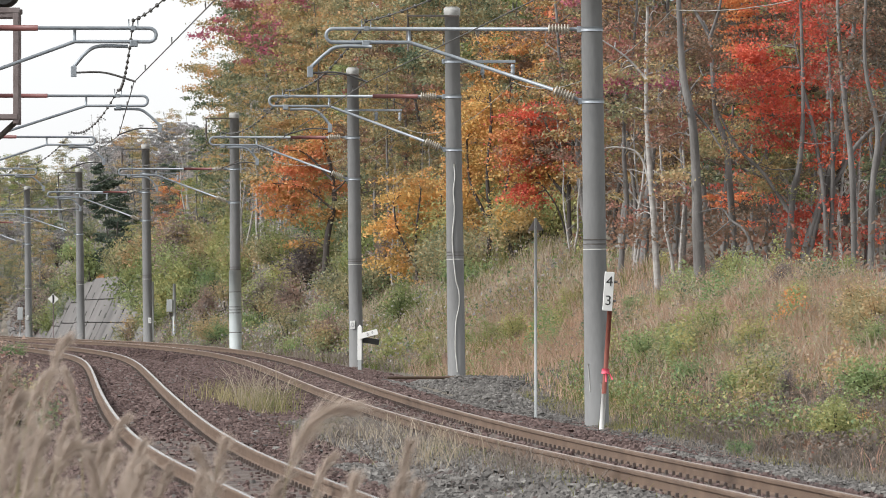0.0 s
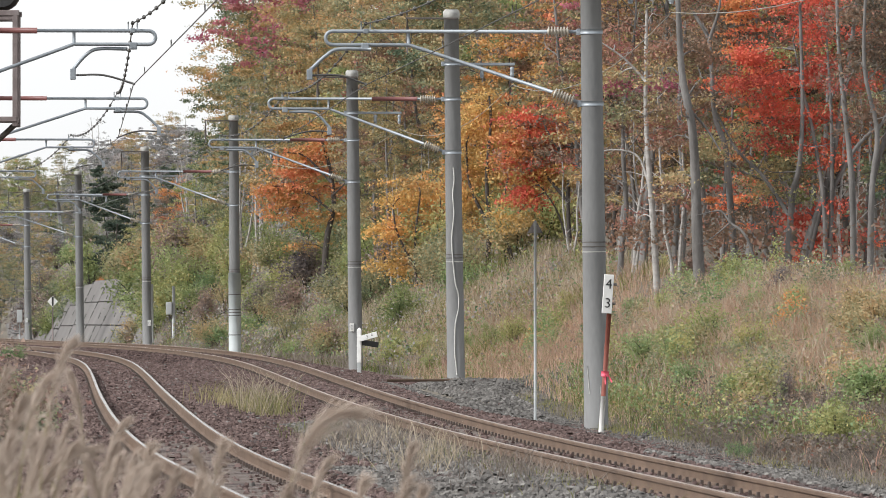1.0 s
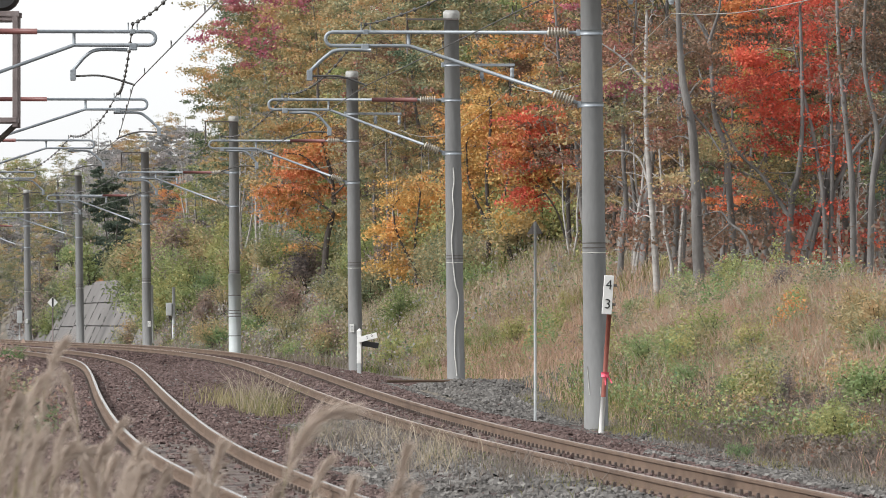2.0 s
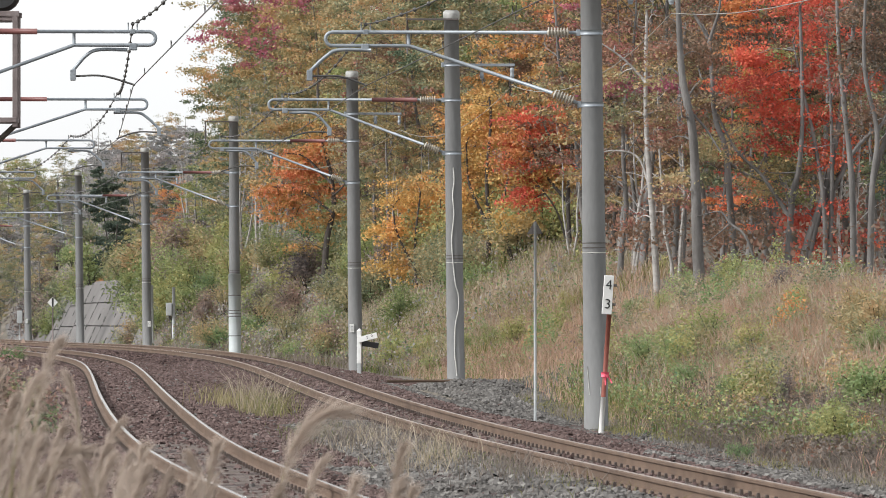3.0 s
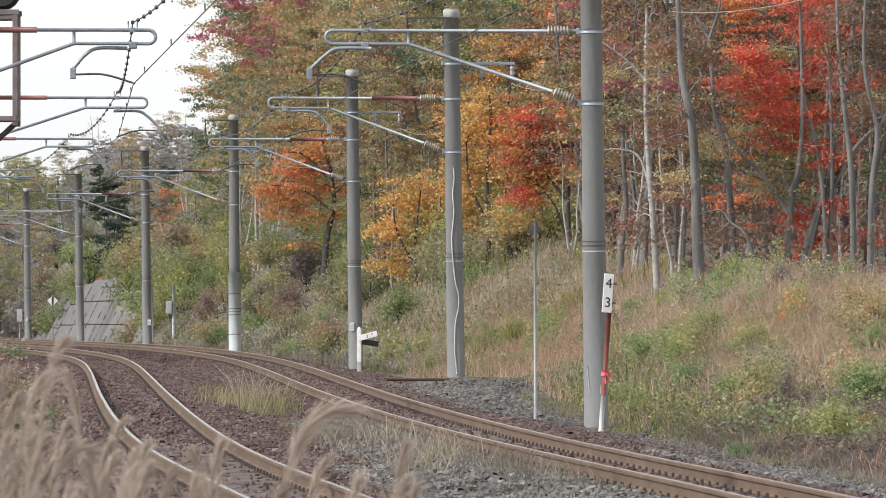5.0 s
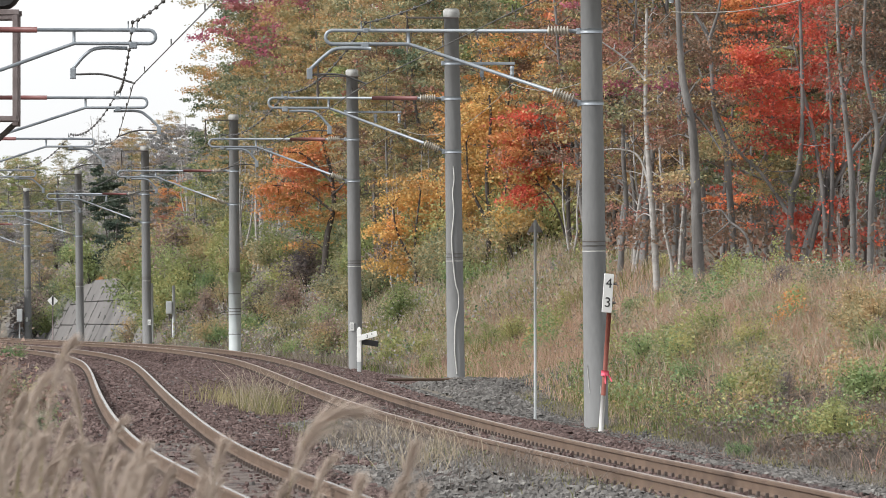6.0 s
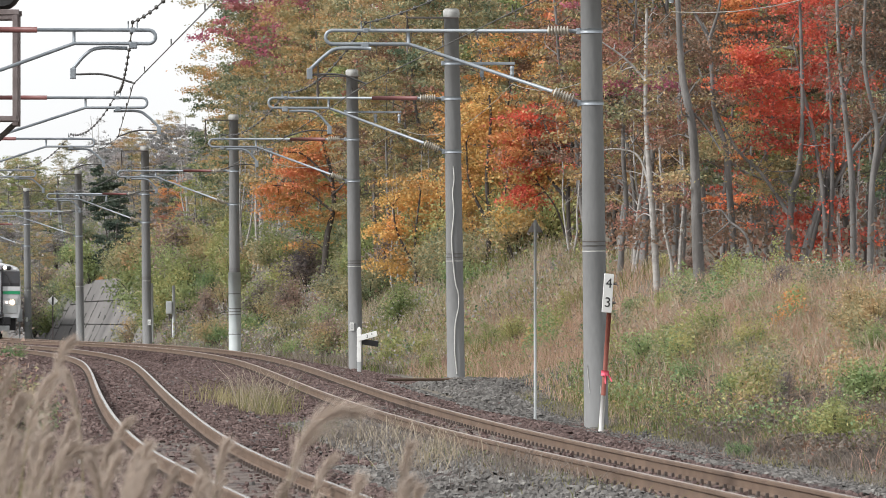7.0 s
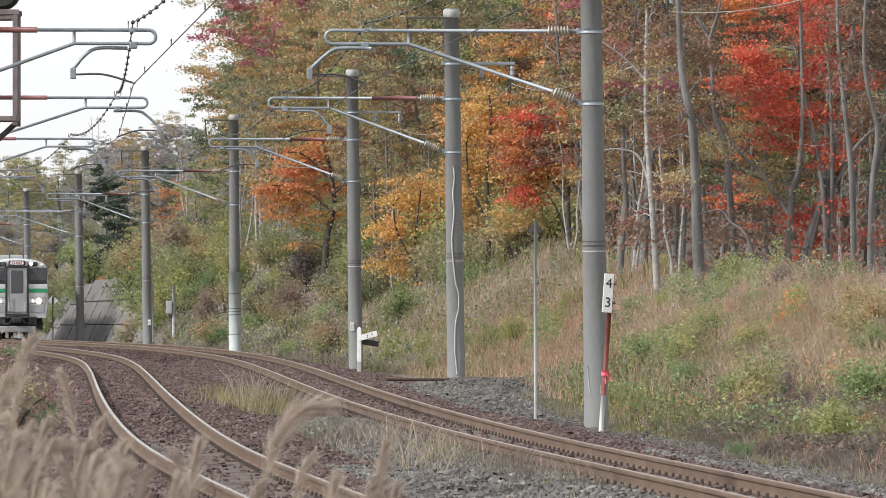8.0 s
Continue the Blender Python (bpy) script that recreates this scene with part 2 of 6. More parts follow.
# ---- the railway's line ----
KNOT = np.array([45, 60, 80, 100, 125, 155, 190, 230, 280, 340.0])
LINE_X = np.array([4.257, 2.892, 1.173, -0.22, -1.657, -3.286, -5.578, -9.559, -15.171, -21.883])
LINE_Z = np.array([-0.03, 0.003, 0.0, -0.012, -0.017, 0.018, 0.053, 0.01, -0.191, -0.424])
LEFT_Z = np.array([-0.066, -0.075, -0.074, 0.003, 0.053, 0.041, -0.017, -0.061, -0.045, -0.011])
CANT_AT = np.array([45, 110, 200, 330.0])
CANT_RIGHT, CANT_LEFT = np.array([-0.064, -0.025, 0.03, 0.016]), np.array([-0.044, 0.014, 0.051, 0.04])
APART = np.array([3.947, 3.896, 3.964, 3.977])
GAUGE = 0.566  # half, to the rail's middle


def spline(values):
    n, h = len(KNOT), np.diff(KNOT)
    a, b = np.eye(n), np.zeros(n)
    for i in range(1, n - 1):
        a[i, i - 1], a[i, i], a[i, i + 1] = h[i - 1], 2 * (h[i - 1] + h[i]), h[i]
        b[i] = 6 * ((values[i + 1] - values[i]) / h[i] - (values[i] - values[i - 1]) / h[i - 1])
    m = np.linalg.solve(a, b)
    d0 = (values[1] - values[0]) / h[0] - h[0] * m[1] / 6
    d1 = (values[-1] - values[-2]) / h[-1] + h[-1] * m[-2] / 6

    def at(y):
        y = np.asarray(y, float)
        q = np.clip(y, KNOT[0], KNOT[-1])
        j = np.clip(np.searchsorted(KNOT, q) - 1, 0, n - 2)
        d = h[j]
        u, v = (KNOT[j + 1] - q) / d, (q - KNOT[j]) / d
        s = u * values[j] + v * values[j + 1] + ((u ** 3 - u) * m[j] + (v ** 3 - v) * m[j + 1]) * d * d / 6
        return s + d0 * np.minimum(y - KNOT[0], 0) + d1 * np.clip(y - KNOT[-1], 0, 500)
    return at


line_x, line_z, left_z = spline(LINE_X), spline(LINE_Z), spline(LEFT_Z)


def rail_z(y):
    return line_z(np.minimum(y, 360.0))


def slope(y):
    return (line_x(np.asarray(y) + 0.5) - line_x(np.asarray(y) - 0.5))


def beside(y, off):
    """The point off metres to the right of the right-hand track's middle, where that middle is y metres away."""
    s = slope(y)
    l = np.sqrt(1 + s * s)
    return line_x(y) + off / l, y - off * s / l


def smooth(a, b, v):
    t = np.clip((v - a) / (b - a), 0, 1)
    return t * t * (3 - 2 * t)


CREST_Y = np.array([0, 60, 110, 130, 160, 200, 260, 290, 320, 345, 400, 460, 560, 700.0])
CREST_Z = np.array([0.4, 0.7, 1.12, 1.36, 1.72, 2.6, 3.7, 5.4, 5.2, 3.4, 4.2, 5.5, 7.0, 9.0])


def ground_z(x, y):
    """The height of the ground: the track bed, the cutting's bank to the right and the verge to the left."""
    x, y = np.asarray(x, float), np.asarray(y, float)
    o = (x - line_x(y)) / np.sqrt(1 + slope(y) ** 2)
    crest = np.interp(y, CREST_Y, CREST_Z)
    far = smooth(200, 300, y)
    lumps = 0.10 * np.sin(x * 1.3 + y * 0.21) * np.sin(y * 0.33 - x * 0.4) + 0.05 * np.sin(x * 3.1 - y * 0.9)
    start = 3.4 + 0.6 * (1 - far)
    t = np.clip((o - start) / (9.3 - start), 0, 1)
    bank = (crest + 0.4) * (t * (1 - 0.35 * (1 - t) * (1 - far)))
    bank = bank + np.clip(o - 9.3, 0, 60) * (0.10 + 0.16 * far)
    shelf = 0.40 * np.exp(-((y - 138) / 15.0) ** 2) * smooth(1.6, 2.8, o)
    left = 0.25 * smooth(-6.2, -8.5, o) + 0.35 * smooth(-6.5, -12, o) * smooth(60, 20, y)
    walled = smooth(286, 293, y) * smooth(412, 400, y)
    bank = bank * (1 - walled) + walled * (3.0 * smooth(4.7, 5.6, o) * np.interp(y, [292, 350, 410], [1, 1, 0.35]) + np.maximum(o - 6.0, 0) * 0.28)
    z = rail_z(y) - 0.40 + bank + shelf + left + lumps * smooth(2.8, 5.5, np.abs(o + 2) - 3)
    return z


def build_ground():
    ys = np.concatenate([np.arange(-30, 40, 5), np.arange(40, 140, 1.25), np.arange(140, 300, 2.5), np.arange(300, 700, 8), [720, 800, 1000, 1500, 2500, 4500]])
    os_ = np.concatenate([[-2500, -800, -250, -100, -50, -30, -20], np.arange(-14, 16, 0.5), np.arange(16, 40, 2), [45, 60, 100, 250, 800, 2500]])
    yy, oo = np.meshgrid(ys, os_, indexing="ij")
    xx = line_x(yy) + oo
    zz = ground_z(xx, yy)
    v = np.stack([xx, yy, zz], -1).reshape(-1, 3)
    n = len(os_)
    i = np.arange(len(ys) - 1)[:, None] * n + np.arange(n - 1)[None]
    f = np.stack([i, i + 1, i + n + 1, i + n], -1).reshape(-1, 4)
    return tagged(raw("ground", v, f, SOIL, smooth=True), "brown soil bank with dry and green weeds", "ground", kind="structure")


build_ground()


# ---- the two tracks ----
def track_frame(y, left):
    """Middle of a track at rail-top height, and how much its right rail stands above its left one."""
    if left:
        o = -np.interp(y, CANT_AT, APART)
        x, yy = beside(y, o)
        return x, yy, rail_z(y) + left_z(np.minimum(y, 340)), np.interp(y, CANT_AT, CANT_LEFT)
    return line_x(y), y, rail_z(y), np.interp(y, CANT_AT, CANT_RIGHT)


HEAD_PROFILE = [(-0.034, -0.014), (-0.030, -0.003), (-0.022, 0.0), (0.022, 0.0), (0.030, -0.003), (0.034, -0.014)]
FOOT_PROFILE = [(0.034, -0.015), (0.032, -0.040), (0.009, -0.050), (0.008, -0.125), (0.028, -0.137), (0.063, -0.146), (0.063, -0.153),
                (-0.063, -0.153), (-0.063, -0.146), (-0.028, -0.137), (-0.008, -0.125), (-0.009, -0.050), (-0.032, -0.040), (-0.034, -0.015)]


def sweep(name, ys, left, off, profile, material, parent):
    x, y, z, c = track_frame(ys, left)
    s = slope(ys)
    l = np.sqrt(1 + s * s)
    p = np.array(profile)
    k, n = len(p), len(ys)
    ox = off + p[:, 0]
    vx = x[:, None] + ox[None] / l[:, None]
    vy = y[:, None] - ox[None] * (s / l)[:, None]
    vz = (z + math.copysign(0.5, off) * c)[:, None] + p[None, :, 1]
    v = np.stack([vx, vy, vz], -1).reshape(-1, 3)
    i = np.arange(n - 1)[:, None] * k + np.arange(k - 1)[None]
    f = np.stack([i, i + k, i + k + 1, i + 1], -1).reshape(-1, 4)
    return raw(name, v, f, material, parent, smooth=len(profile) < 8)


def build_track(left):
    name = "railway_track"
    t = tagged(new(name), "rusty steel rails on sleepers in russet ballast", "railway track", "parallel tracks", "structure")
    ys = np.concatenate([np.arange(30, 150, 1.0), np.arange(150, 420, 2.0), np.arange(420, 720, 10)])
    for off in (-GAUGE, GAUGE):
        r = sweep("rail", ys, left, off, FOOT_PROFILE, RAIL_RUST, t)
        tagged(r, "rail with rusty brown web and foot")
        h = sweep("railhead", ys, left, off, HEAD_PROFILE, RAIL_RUST, r)
        h.data.materials.append(RAIL_SHINE if left else RAIL_HEAD)
        wide = len(HEAD_PROFILE) - 1
        h.data.polygons.foreach_set("material_index", [1 if k % wide == 2 else 0 for k in range(len(h.data.polygons))])
        tagged(h, "worn running surface of the rail")
    # sleepers, nearest ones singly
    bm = B()
    box(bm, -1.0, 1.0, -0.12, 0.12, -0.34, -0.159, 0.02)
    me = bpy.data.meshes.new("sleeper")
    bm.to_mesh(me)
    bm.free()
    me.materials.append(SLEEPER)
    base = np.array([v.co[:] for v in me.vertices])
    polys = [tuple(p.vertices) for p in me.polygons]
    clip_v = np.array([(-.018, -.05, -.03), (.018, -.05, -.03), (.018, .05, -.03), (-.018, .05, -.03), (-.012, -.03, .048), (.012, -.03, .048), (.012, .03, .048), (-.012, .03, .048)])
    clip_f = np.array([(0, 1, 5, 4), (1, 2, 6, 5), (2, 3, 7, 6), (3, 0, 4, 7), (4, 5, 6, 7)])
    fv, ff, rv, rf = [], [], [], []
    y, count = 50.0, 0
    while y < 420:
        x, yy, z, c = (float(q) for q in track_frame(y, left))
        m = Matrix.Translation((x, yy, z)) @ Matrix.Rotation(math.atan(-float(slope(y))), 4, "Z") @ Matrix.Rotation(-c / 1.07, 4, "Y")
        if count < 290:
            ob = new("sleeper", me)
            ob.parent = t
            ob.matrix_local = m
        else:
            a = np.array(m)
            k = len(base) * (count - 290)
            rv.append(base @ a[:3, :3].T + a[:3, 3])
            rf += [tuple(i + k for i in p) for p in polys]
        if y < 260:
            a = np.array(m)
            for off in (-GAUGE, GAUGE):
                for side in (-0.092, 0.092):
                    q = clip_v + (off + side, 0, -0.157)
                    ff.append(clip_f + 8 * len(fv))
                    fv.append(q @ a[:3, :3].T + a[:3, 3])
        count += 1
        y += 0.6 / math.hypot(1, float(slope(y)))
    far = raw("far_sleepers", np.concatenate(rv), rf, SLEEPER, t)
    tagged(far, "distant sleepers", kind="stuff")
    fast = raw("rail_fastenings", np.concatenate(fv), np.concatenate(ff), CLIP, t)
    tagged(fast, "dark iron rail clips", kind="stuff")
    return t


build_track(False)
build_track(True)


def cant_lift(o, y):
    """How far the bed follows the tilt of each track."""
    lift = 0.0
    for middle, cant in ((0.0, CANT_RIGHT), (-3.93, CANT_LEFT)):
        d = o - middle
        lift = lift + np.interp(y, CANT_AT, cant) * d / 1.07 * smooth(1.75, 1.25, np.abs(d))
    return lift


def build_ballast():
    """One bed of crushed stone under both tracks: flat crib tops, a hollow between, sloping shoulders."""
    ys = np.concatenate([np.arange(30, 150, 0.6), np.arange(150, 430, 2.0)])
    os_ = np.array([-7.2, -6.6, -6.0, -5.55, -5.2, -4.7, -3.95, -3.2, -2.7, -2.4, -2.0, -1.6, -1.25, -0.8, 0, 0.8, 1.25, 1.7, 2.2, 2.7, 3.1])
    hs = np.array([-0.52, -0.36, -0.22, -0.17, -0.165, -0.168, -0.17, -0.168, -0.165, -0.20, -0.24, -0.20, -0.165, -0.168, -0.17, -0.168, -0.165, -0.20, -0.29, -0.37, -0.46])
    yy, oo = np.meshgrid(ys, os_, indexing="ij")
    s = slope(yy)
    l = np.sqrt(1 + s * s)
    xx, y2 = line_x(yy) + oo / l, yy - oo * s / l
    zl = left_z(np.minimum(yy, 340)) * smooth(-1.4, -2.6, oo)
    rr = np.random.default_rng(5)
    zz = rail_z(yy) + zl + cant_lift(oo, yy) + hs[None] + rr.normal(0, 0.012, yy.shape)
    v = np.stack([xx, y2, zz], -1).reshape(-1, 3)
    n = len(os_)
    i = np.arange(len(ys) - 1)[:, None] * n + np.arange(n - 1)[None]
    f = np.stack([i, i + 1, i + n + 1, i + n], -1).reshape(-1, 4)
    tagged(raw("ballast_bed", v, f, BED), "russet crushed-stone ballast bed", "ballast", kind="structure")


def bed_z(o, y):
    os_ = np.array([-7.2, -6.6, -6.0, -5.55, -2.7, -2.0, -1.25, 1.25, 1.7, 2.2, 2.7, 3.1])
    hs = np.array([-0.52, -0.36, -0.22, -0.166, -0.168, -0.24, -0.168, -0.168, -0.20, -0.29, -0.37, -0.46])
    return rail_z(y) + left_z(np.minimum(y, 340)) * smooth(-1.4, -2.6, o) + cant_lift(o, y) + np.interp(o, os_, hs)


build_ballast()


def scatter_stones(name, material, o, y, size, label, seed):
    """Loose stones: eight-cornered lumps, each pulled out of shape."""
    rr = np.random.default_rng(seed)
    n = len(o)
    x, yy = beside(y, o)
    z = np.maximum(bed_z(o, y), np.where(o > 2.2, ground_z(x, yy), -9)) + size * 0.15
    base = np.array([(-1, -1, -.7), (1, -1, -.7), (1, 1, -.7), (-1, 1, -.7), (-.6, -.6, .7), (.6, -.6, .7), (.6, .6, .7), (-.6, .6, .7)]) * 0.5
    v = base[None] * (1 + rr.normal(0, 0.22, (n, 8, 3)))
    v *= size[:, None, None] * rr.uniform(0.7, 1.3, (n, 1, 3))
    a, tilt = rr.uniform(0, 6.28, n), rr.normal(0, 0.5, n)
    c, s, ct, st = np.cos(a)[:, None], np.sin(a)[:, None], np.cos(tilt)[:, None], np.sin(tilt)[:, None]
    vx, vy, vz = v[..., 0], v[..., 1] * ct - v[..., 2] * st, v[..., 1] * st + v[..., 2] * ct
    p = np.stack([vx * c - vy * s + x[:, None], vx * s + vy * c + yy[:, None], vz + z[:, None]], -1).reshape(-1, 3)
    fb = np.array([(0, 1, 5, 4), (1, 2, 6, 5), (2, 3, 7, 6), (3, 0, 4, 7), (4, 5, 6, 7)])
    f = (fb[None] + 8 * np.arange(n)[:, None, None]).reshape(-1, 4)
    tagged(raw(name, p, f, material), label, "ballast", kind="stuff")


def stones():
    rr = np.random.default_rng(11)
    n = 105000
    y = 50 + 140 * rr.random(n) ** 1.6
    o = rr.uniform(-6.9, 3.2, n)
    seen = np.abs(line_x(y) + o) < 0.068 * y  # the stretch that lies before the camera
    y, o = y[seen], o[seen]
    n = len(y)
    on_rail = (np.abs(np.abs(o) - GAUGE) < 0.115) | (np.abs(np.abs(o + 3.93) - GAUGE) < 0.115)
    grey = ((o > -1.9) & (o < -0.75) & (y < 104)) | ((o > -2.5) & (o < -0.75) & (y < 80)) | ((o > 1.6) & (y < 85)) | ((o > 1.7) & (y > 112) & (y < 150))
    grey = grey ^ (rr.random(n) < 0.015)
    swept = ((np.abs(o + 3.93) < 0.46) & (y < 90) & (rr.random(n) < 0.85)) | ((np.abs(o) < 0.46) & (y < 118) & (rr.random(n) < 0.7))
    k = ~on_rail & ~swept  # the sleepers show between the rails
    size = rr.uniform(0.034, 0.068, n)
    scatter_stones("russet_ballast_stones", STONE_RED, o[k & ~grey], y[k & ~grey], size[k & ~grey], "loose russet ballast stones", 1)
    scatter_stones("grey_ballast_stones", STONE_GREY, o[k & grey], y[k & grey], size[k & grey] * 1.15, "loose grey ballast stones", 2)
    m = 26000
    y, o = rr.uniform(185, 330, m), rr.uniform(-6.6, 2.6, m)
    keep = ~((np.abs(np.abs(o) - GAUGE) < 0.12) | (np.abs(np.abs(o + 3.95) - GAUGE) < 0.12)) & (line_x(y) + o > -0.068 * y)
    scatter_stones("far_ballast_stones", STONE_RED, o[keep], y[keep], rr.uniform(0.05, 0.09, m)[keep], "distant russet ballast stones", 4)
    m = 9000
    y = rr.uniform(66, 116, m)
    o = 2.7 + 1.5 * rr.random(m) ** 1.4
    scatter_stones("strewn_ballast_stones", STONE_GREY, o, y, rr.uniform(0.03, 0.065, m), "grey stones strewn beside the ballast", 6)
    m = 5000
    y, o = rr.uniform(116, 141, m), rr.uniform(1.7, 4.6, m)
    scatter_stones("heaped_ballast_stones", STONE_GREY, o, y, rr.uniform(0.04, 0.08, m), "grey stones heaped beside the track", 3)


stones()


# ---- masts and wires of the overhead line ----
def insulator(name, a, b, parent, n=7, r=0.085):
    """A ribbed porcelain insulator between two points."""
    a, b = Vector(a), Vector(b)
    pts, rad = [a], [0.03]
    for i in range(n):
        for u, q in ((0.15, 0.04), (0.4, r), (0.62, r * 0.92), (0.8, 0.04)):
            pts.append(a.lerp(b, (i + u) / n))
            rad.append(q)
    pts.append(b)
    rad.append(0.03)
    bm = B()
    tube(bm, pts, rad, 10)
    return part(name, bm, PORCELAIN, parent, "ribbed cream porcelain insulator")


def clamp_band(z, r, parent):
    bm = B()
    tube(bm, [(0, 0, z - 0.035), (0, 0, z + 0.035)], r + 0.012, 16)
    box(bm, -r - 0.06, -r, -0.04, 0.04, z - 0.05, z + 0.05, 0.008)
    return part("clamp_band", bm, GALV, parent)


def mast(label, outside_steady=True, red=(0.76, 1.71), sleeve=False, base=-0.9):
    """A round concrete mast with a tubular bracket that reaches over its track (towards -x)."""
    m = tagged(new("catenary_mast"), label, "catenary mast", "overhead line masts")
    bm = B()
    tube(bm, [(0, 0, base), (0, 0, 2.0), (0, 0, 5.0), (0, 0, 7.50)], [0.192, 0.182, 0.168, 0.155], 24)
    pole = part("pole", bm, CONCRETE, m)
    bm = B()
    tube(bm, [(0, 0, 7.495), (0, 0, 7.505), (0, 0, 7.66), (0, 0, 7.70)], [0.155, 0.175, 0.172, 0.13], 24)
    part("cap", bm, CAP_STAINED, pole, "pale weathered cap")
    for z in (2.46, 2.53, 2.38):
        bm = B()
        tube(bm, [(0, 0, z - 0.008), (0, 0, z + 0.008)], 0.187, 20)
        part("band", bm, CAP if z < 2.4 else DARK_STEEL, pole)
    if sleeve:
        bm = B()
        tube(bm, [(0, 0, base), (0, 0, 2.42)], 0.205, 24)
        part("sleeve", bm, SLEEVE, pole, "pale cylindrical protective sleeve")
        for z in (0.35, 1.0, 1.1, 1.2, 1.7):
            bm = B()
            tube(bm, [(0, 0, z - 0.012), (0, 0, z + 0.012)], 0.209, 20)
            part("band", bm, DARK_STEEL, pole)
    for z in (5.81, 4.69):
        clamp_band(z, 0.17, pole)
    clamp_band(6.55, 0.163, pole)
    e, st = -4.16 if outside_steady else -3.89, -2.86 if outside_steady else -2.62
    bm = B()
    tube(bm, [(-0.62, 0, 5.81), (e + 0.11, 0, 5.81)] + [(e + 0.11 - 0.105 * math.sin(k), 0, 5.705 + 0.105 * math.cos(k)) for k in (0.4, 0.8, 1.2, 1.57, 2.0, 2.4, 2.8)] + [(e + 0.11, 0, 5.60), (st, 0, 5.60), (-0.62, 0, 4.87)], 0.029, 10)
    arm = part("bracket_tube", bm, GALV, m, "galvanised tube bent into a long loop")
    bm = B()
    tube(bm, [(st, 0, 5.60), (st, 0, 5.81)], 0.026, 8)
    part("strut", bm, GALV, arm)
    insulator("insulator", (-0.70, 0, 5.81), (-0.36, 0, 5.81), arm)
    insulator("insulator", (-0.60, 0, 4.86), (-0.29, 0, 4.74), arm)
    bm = B()
    tube(bm, [(-0.37, 0, 5.81), (-0.16, 0, 5.81)], 0.028, 8)
    part("end_fitting", bm, GALV, arm)
    bm = B()
    tube(bm, [(-0.30, 0, 4.745), (-0.16, 0, 4.69)], 0.028, 8)
    part("end_fitting", bm, GALV, arm)
    if red:
        bm = B()
        tube(bm, [(-red[1], 0, 5.81), (-red[0], 0, 5.81)], 0.046, 10)
        part("insulating_sleeve", bm, RED_TUBE, arm, "dull red insulating tube")
    # the steady arm and the contact wire's rod
    bm = B()
    if outside_steady:
        tube(bm, arc([(-3.45, -0.05, 5.53), (-3.95, -0.05, 5.53), (-4.15, -0.05, 5.43), (-4.40, -0.05, 5.20)]), 0.029, 8)
        box(bm, -4.45, -4.36, -0.09, -0.01, 5.05, 5.22, 0.01)
    else:
        tube(bm, arc([(-3.45, -0.05, 5.53), (-3.0, -0.05, 5.53), (-2.80, -0.05, 5.43), (-2.60, -0.05, 5.20)]), 0.029, 8)
        box(bm, -2.65, -2.56, -0.09, -0.01, 5.05, 5.22, 0.01)
    part("steady_arm", bm, GALV, arm)
    bm = B()
    s = -1 if outside_steady else 1
    x0 = -4.38 if outside_steady else -2.63
    tube(bm, arc([(x0, -0.05, 5.12), (x0 - s * 0.45, -0.03, 5.12), (-3.54 - s * 0.03, 0, 4.98)]), 0.016, 6)
    part("registration_rod", bm, WIRE, arm)
    bm = B()
    box(bm, -3.60, -3.48, -0.07, 0.05, 5.52, 5.63, 0.015)
    part("wire_clamp", bm, GALV, arm)
    bm = B()
    box(bm, -3.57, -3.49, -0.04, 0.04, 5.775, 5.85, 0.01)
    tube(bm, [(-3.60, 0, 5.82), (-3.60, 0, 5.95)], 0.010, 6)
    tube(bm, [(-3.46, 0, 5.82), (-3.46, 0, 5.95)], 0.010, 6)
    part("carrier_clamp", bm, GALV, arm)
    # feeder arms
    bm = B()
    box(bm, -0.2, 1.32, 0.15, 0.21, 6.52, 6.58, 0.008)
    fa = part("crossarm", bm, GALV, m)
    for x in (0.62, 1.26):
        insulator("disc_insulator", (x, 0.18, 6.50), (x, 0.18, 6.26), fa, 2, 0.05).data.materials[0] = GALV
    bm = B()
    box(bm, -1.0, 0.1, -0.19, -0.15, 7.48, 7.52, 0.006)
    ta = part("top_arm", bm, DARK_STEEL, m, "thin dark steel arm near the top")
    bm = B()
    tube(bm, [(-0.97, -0.17, 7.48), (-0.97, -0.17, 7.05), (-0.97, -0.17, 6.75)], [0.012, 0.04, 0.012], 8)
    part("hanger", bm, DARK_STEEL, ta)
    return m


MAST_Y = [65.0, 109.40, 147.96, 189.32, 234.69, 276.83, 320.45, 365.71, 410.0]
LEFT_OFF = [-7.52, -7.57, -7.48, -8.02, -7.67, -7.5, -7.5, -7.5, -7.5]
MAST_OFF = 3.112
right_a = mast("round grey concrete mast carrying a tubular wire bracket", True, None)
right_b = mast("round grey concrete mast with a red-sleeved wire bracket", False, (0.76, 1.71))
right_s = mast("round concrete mast with a pale sleeve round its foot", False, (0.76, 1.71), True)
left_a = mast("concrete mast of the far track with a tubular bracket", True, (1.0, 2.05))
left_b = mast("concrete mast of the far track with a red-sleeved bracket", False, (1.0, 2.05))
support = {"right": [], "left": []}


def leaning(degrees):
    """A slight lean about the height where the bracket is fixed."""
    return Matrix.Translation((0, 0, 4.9)) @ pose(0, 0, 0, 0, -degrees, 0) @ Matrix.Translation((0, 0, -4.9))


for leaner, by in ((right_a, 0.74), (right_b, 0.74), (right_s, 0.34)):
    for piece in leaner.children:
        if piece.name.startswith("pole"):
            piece.matrix_basis = leaning(by)


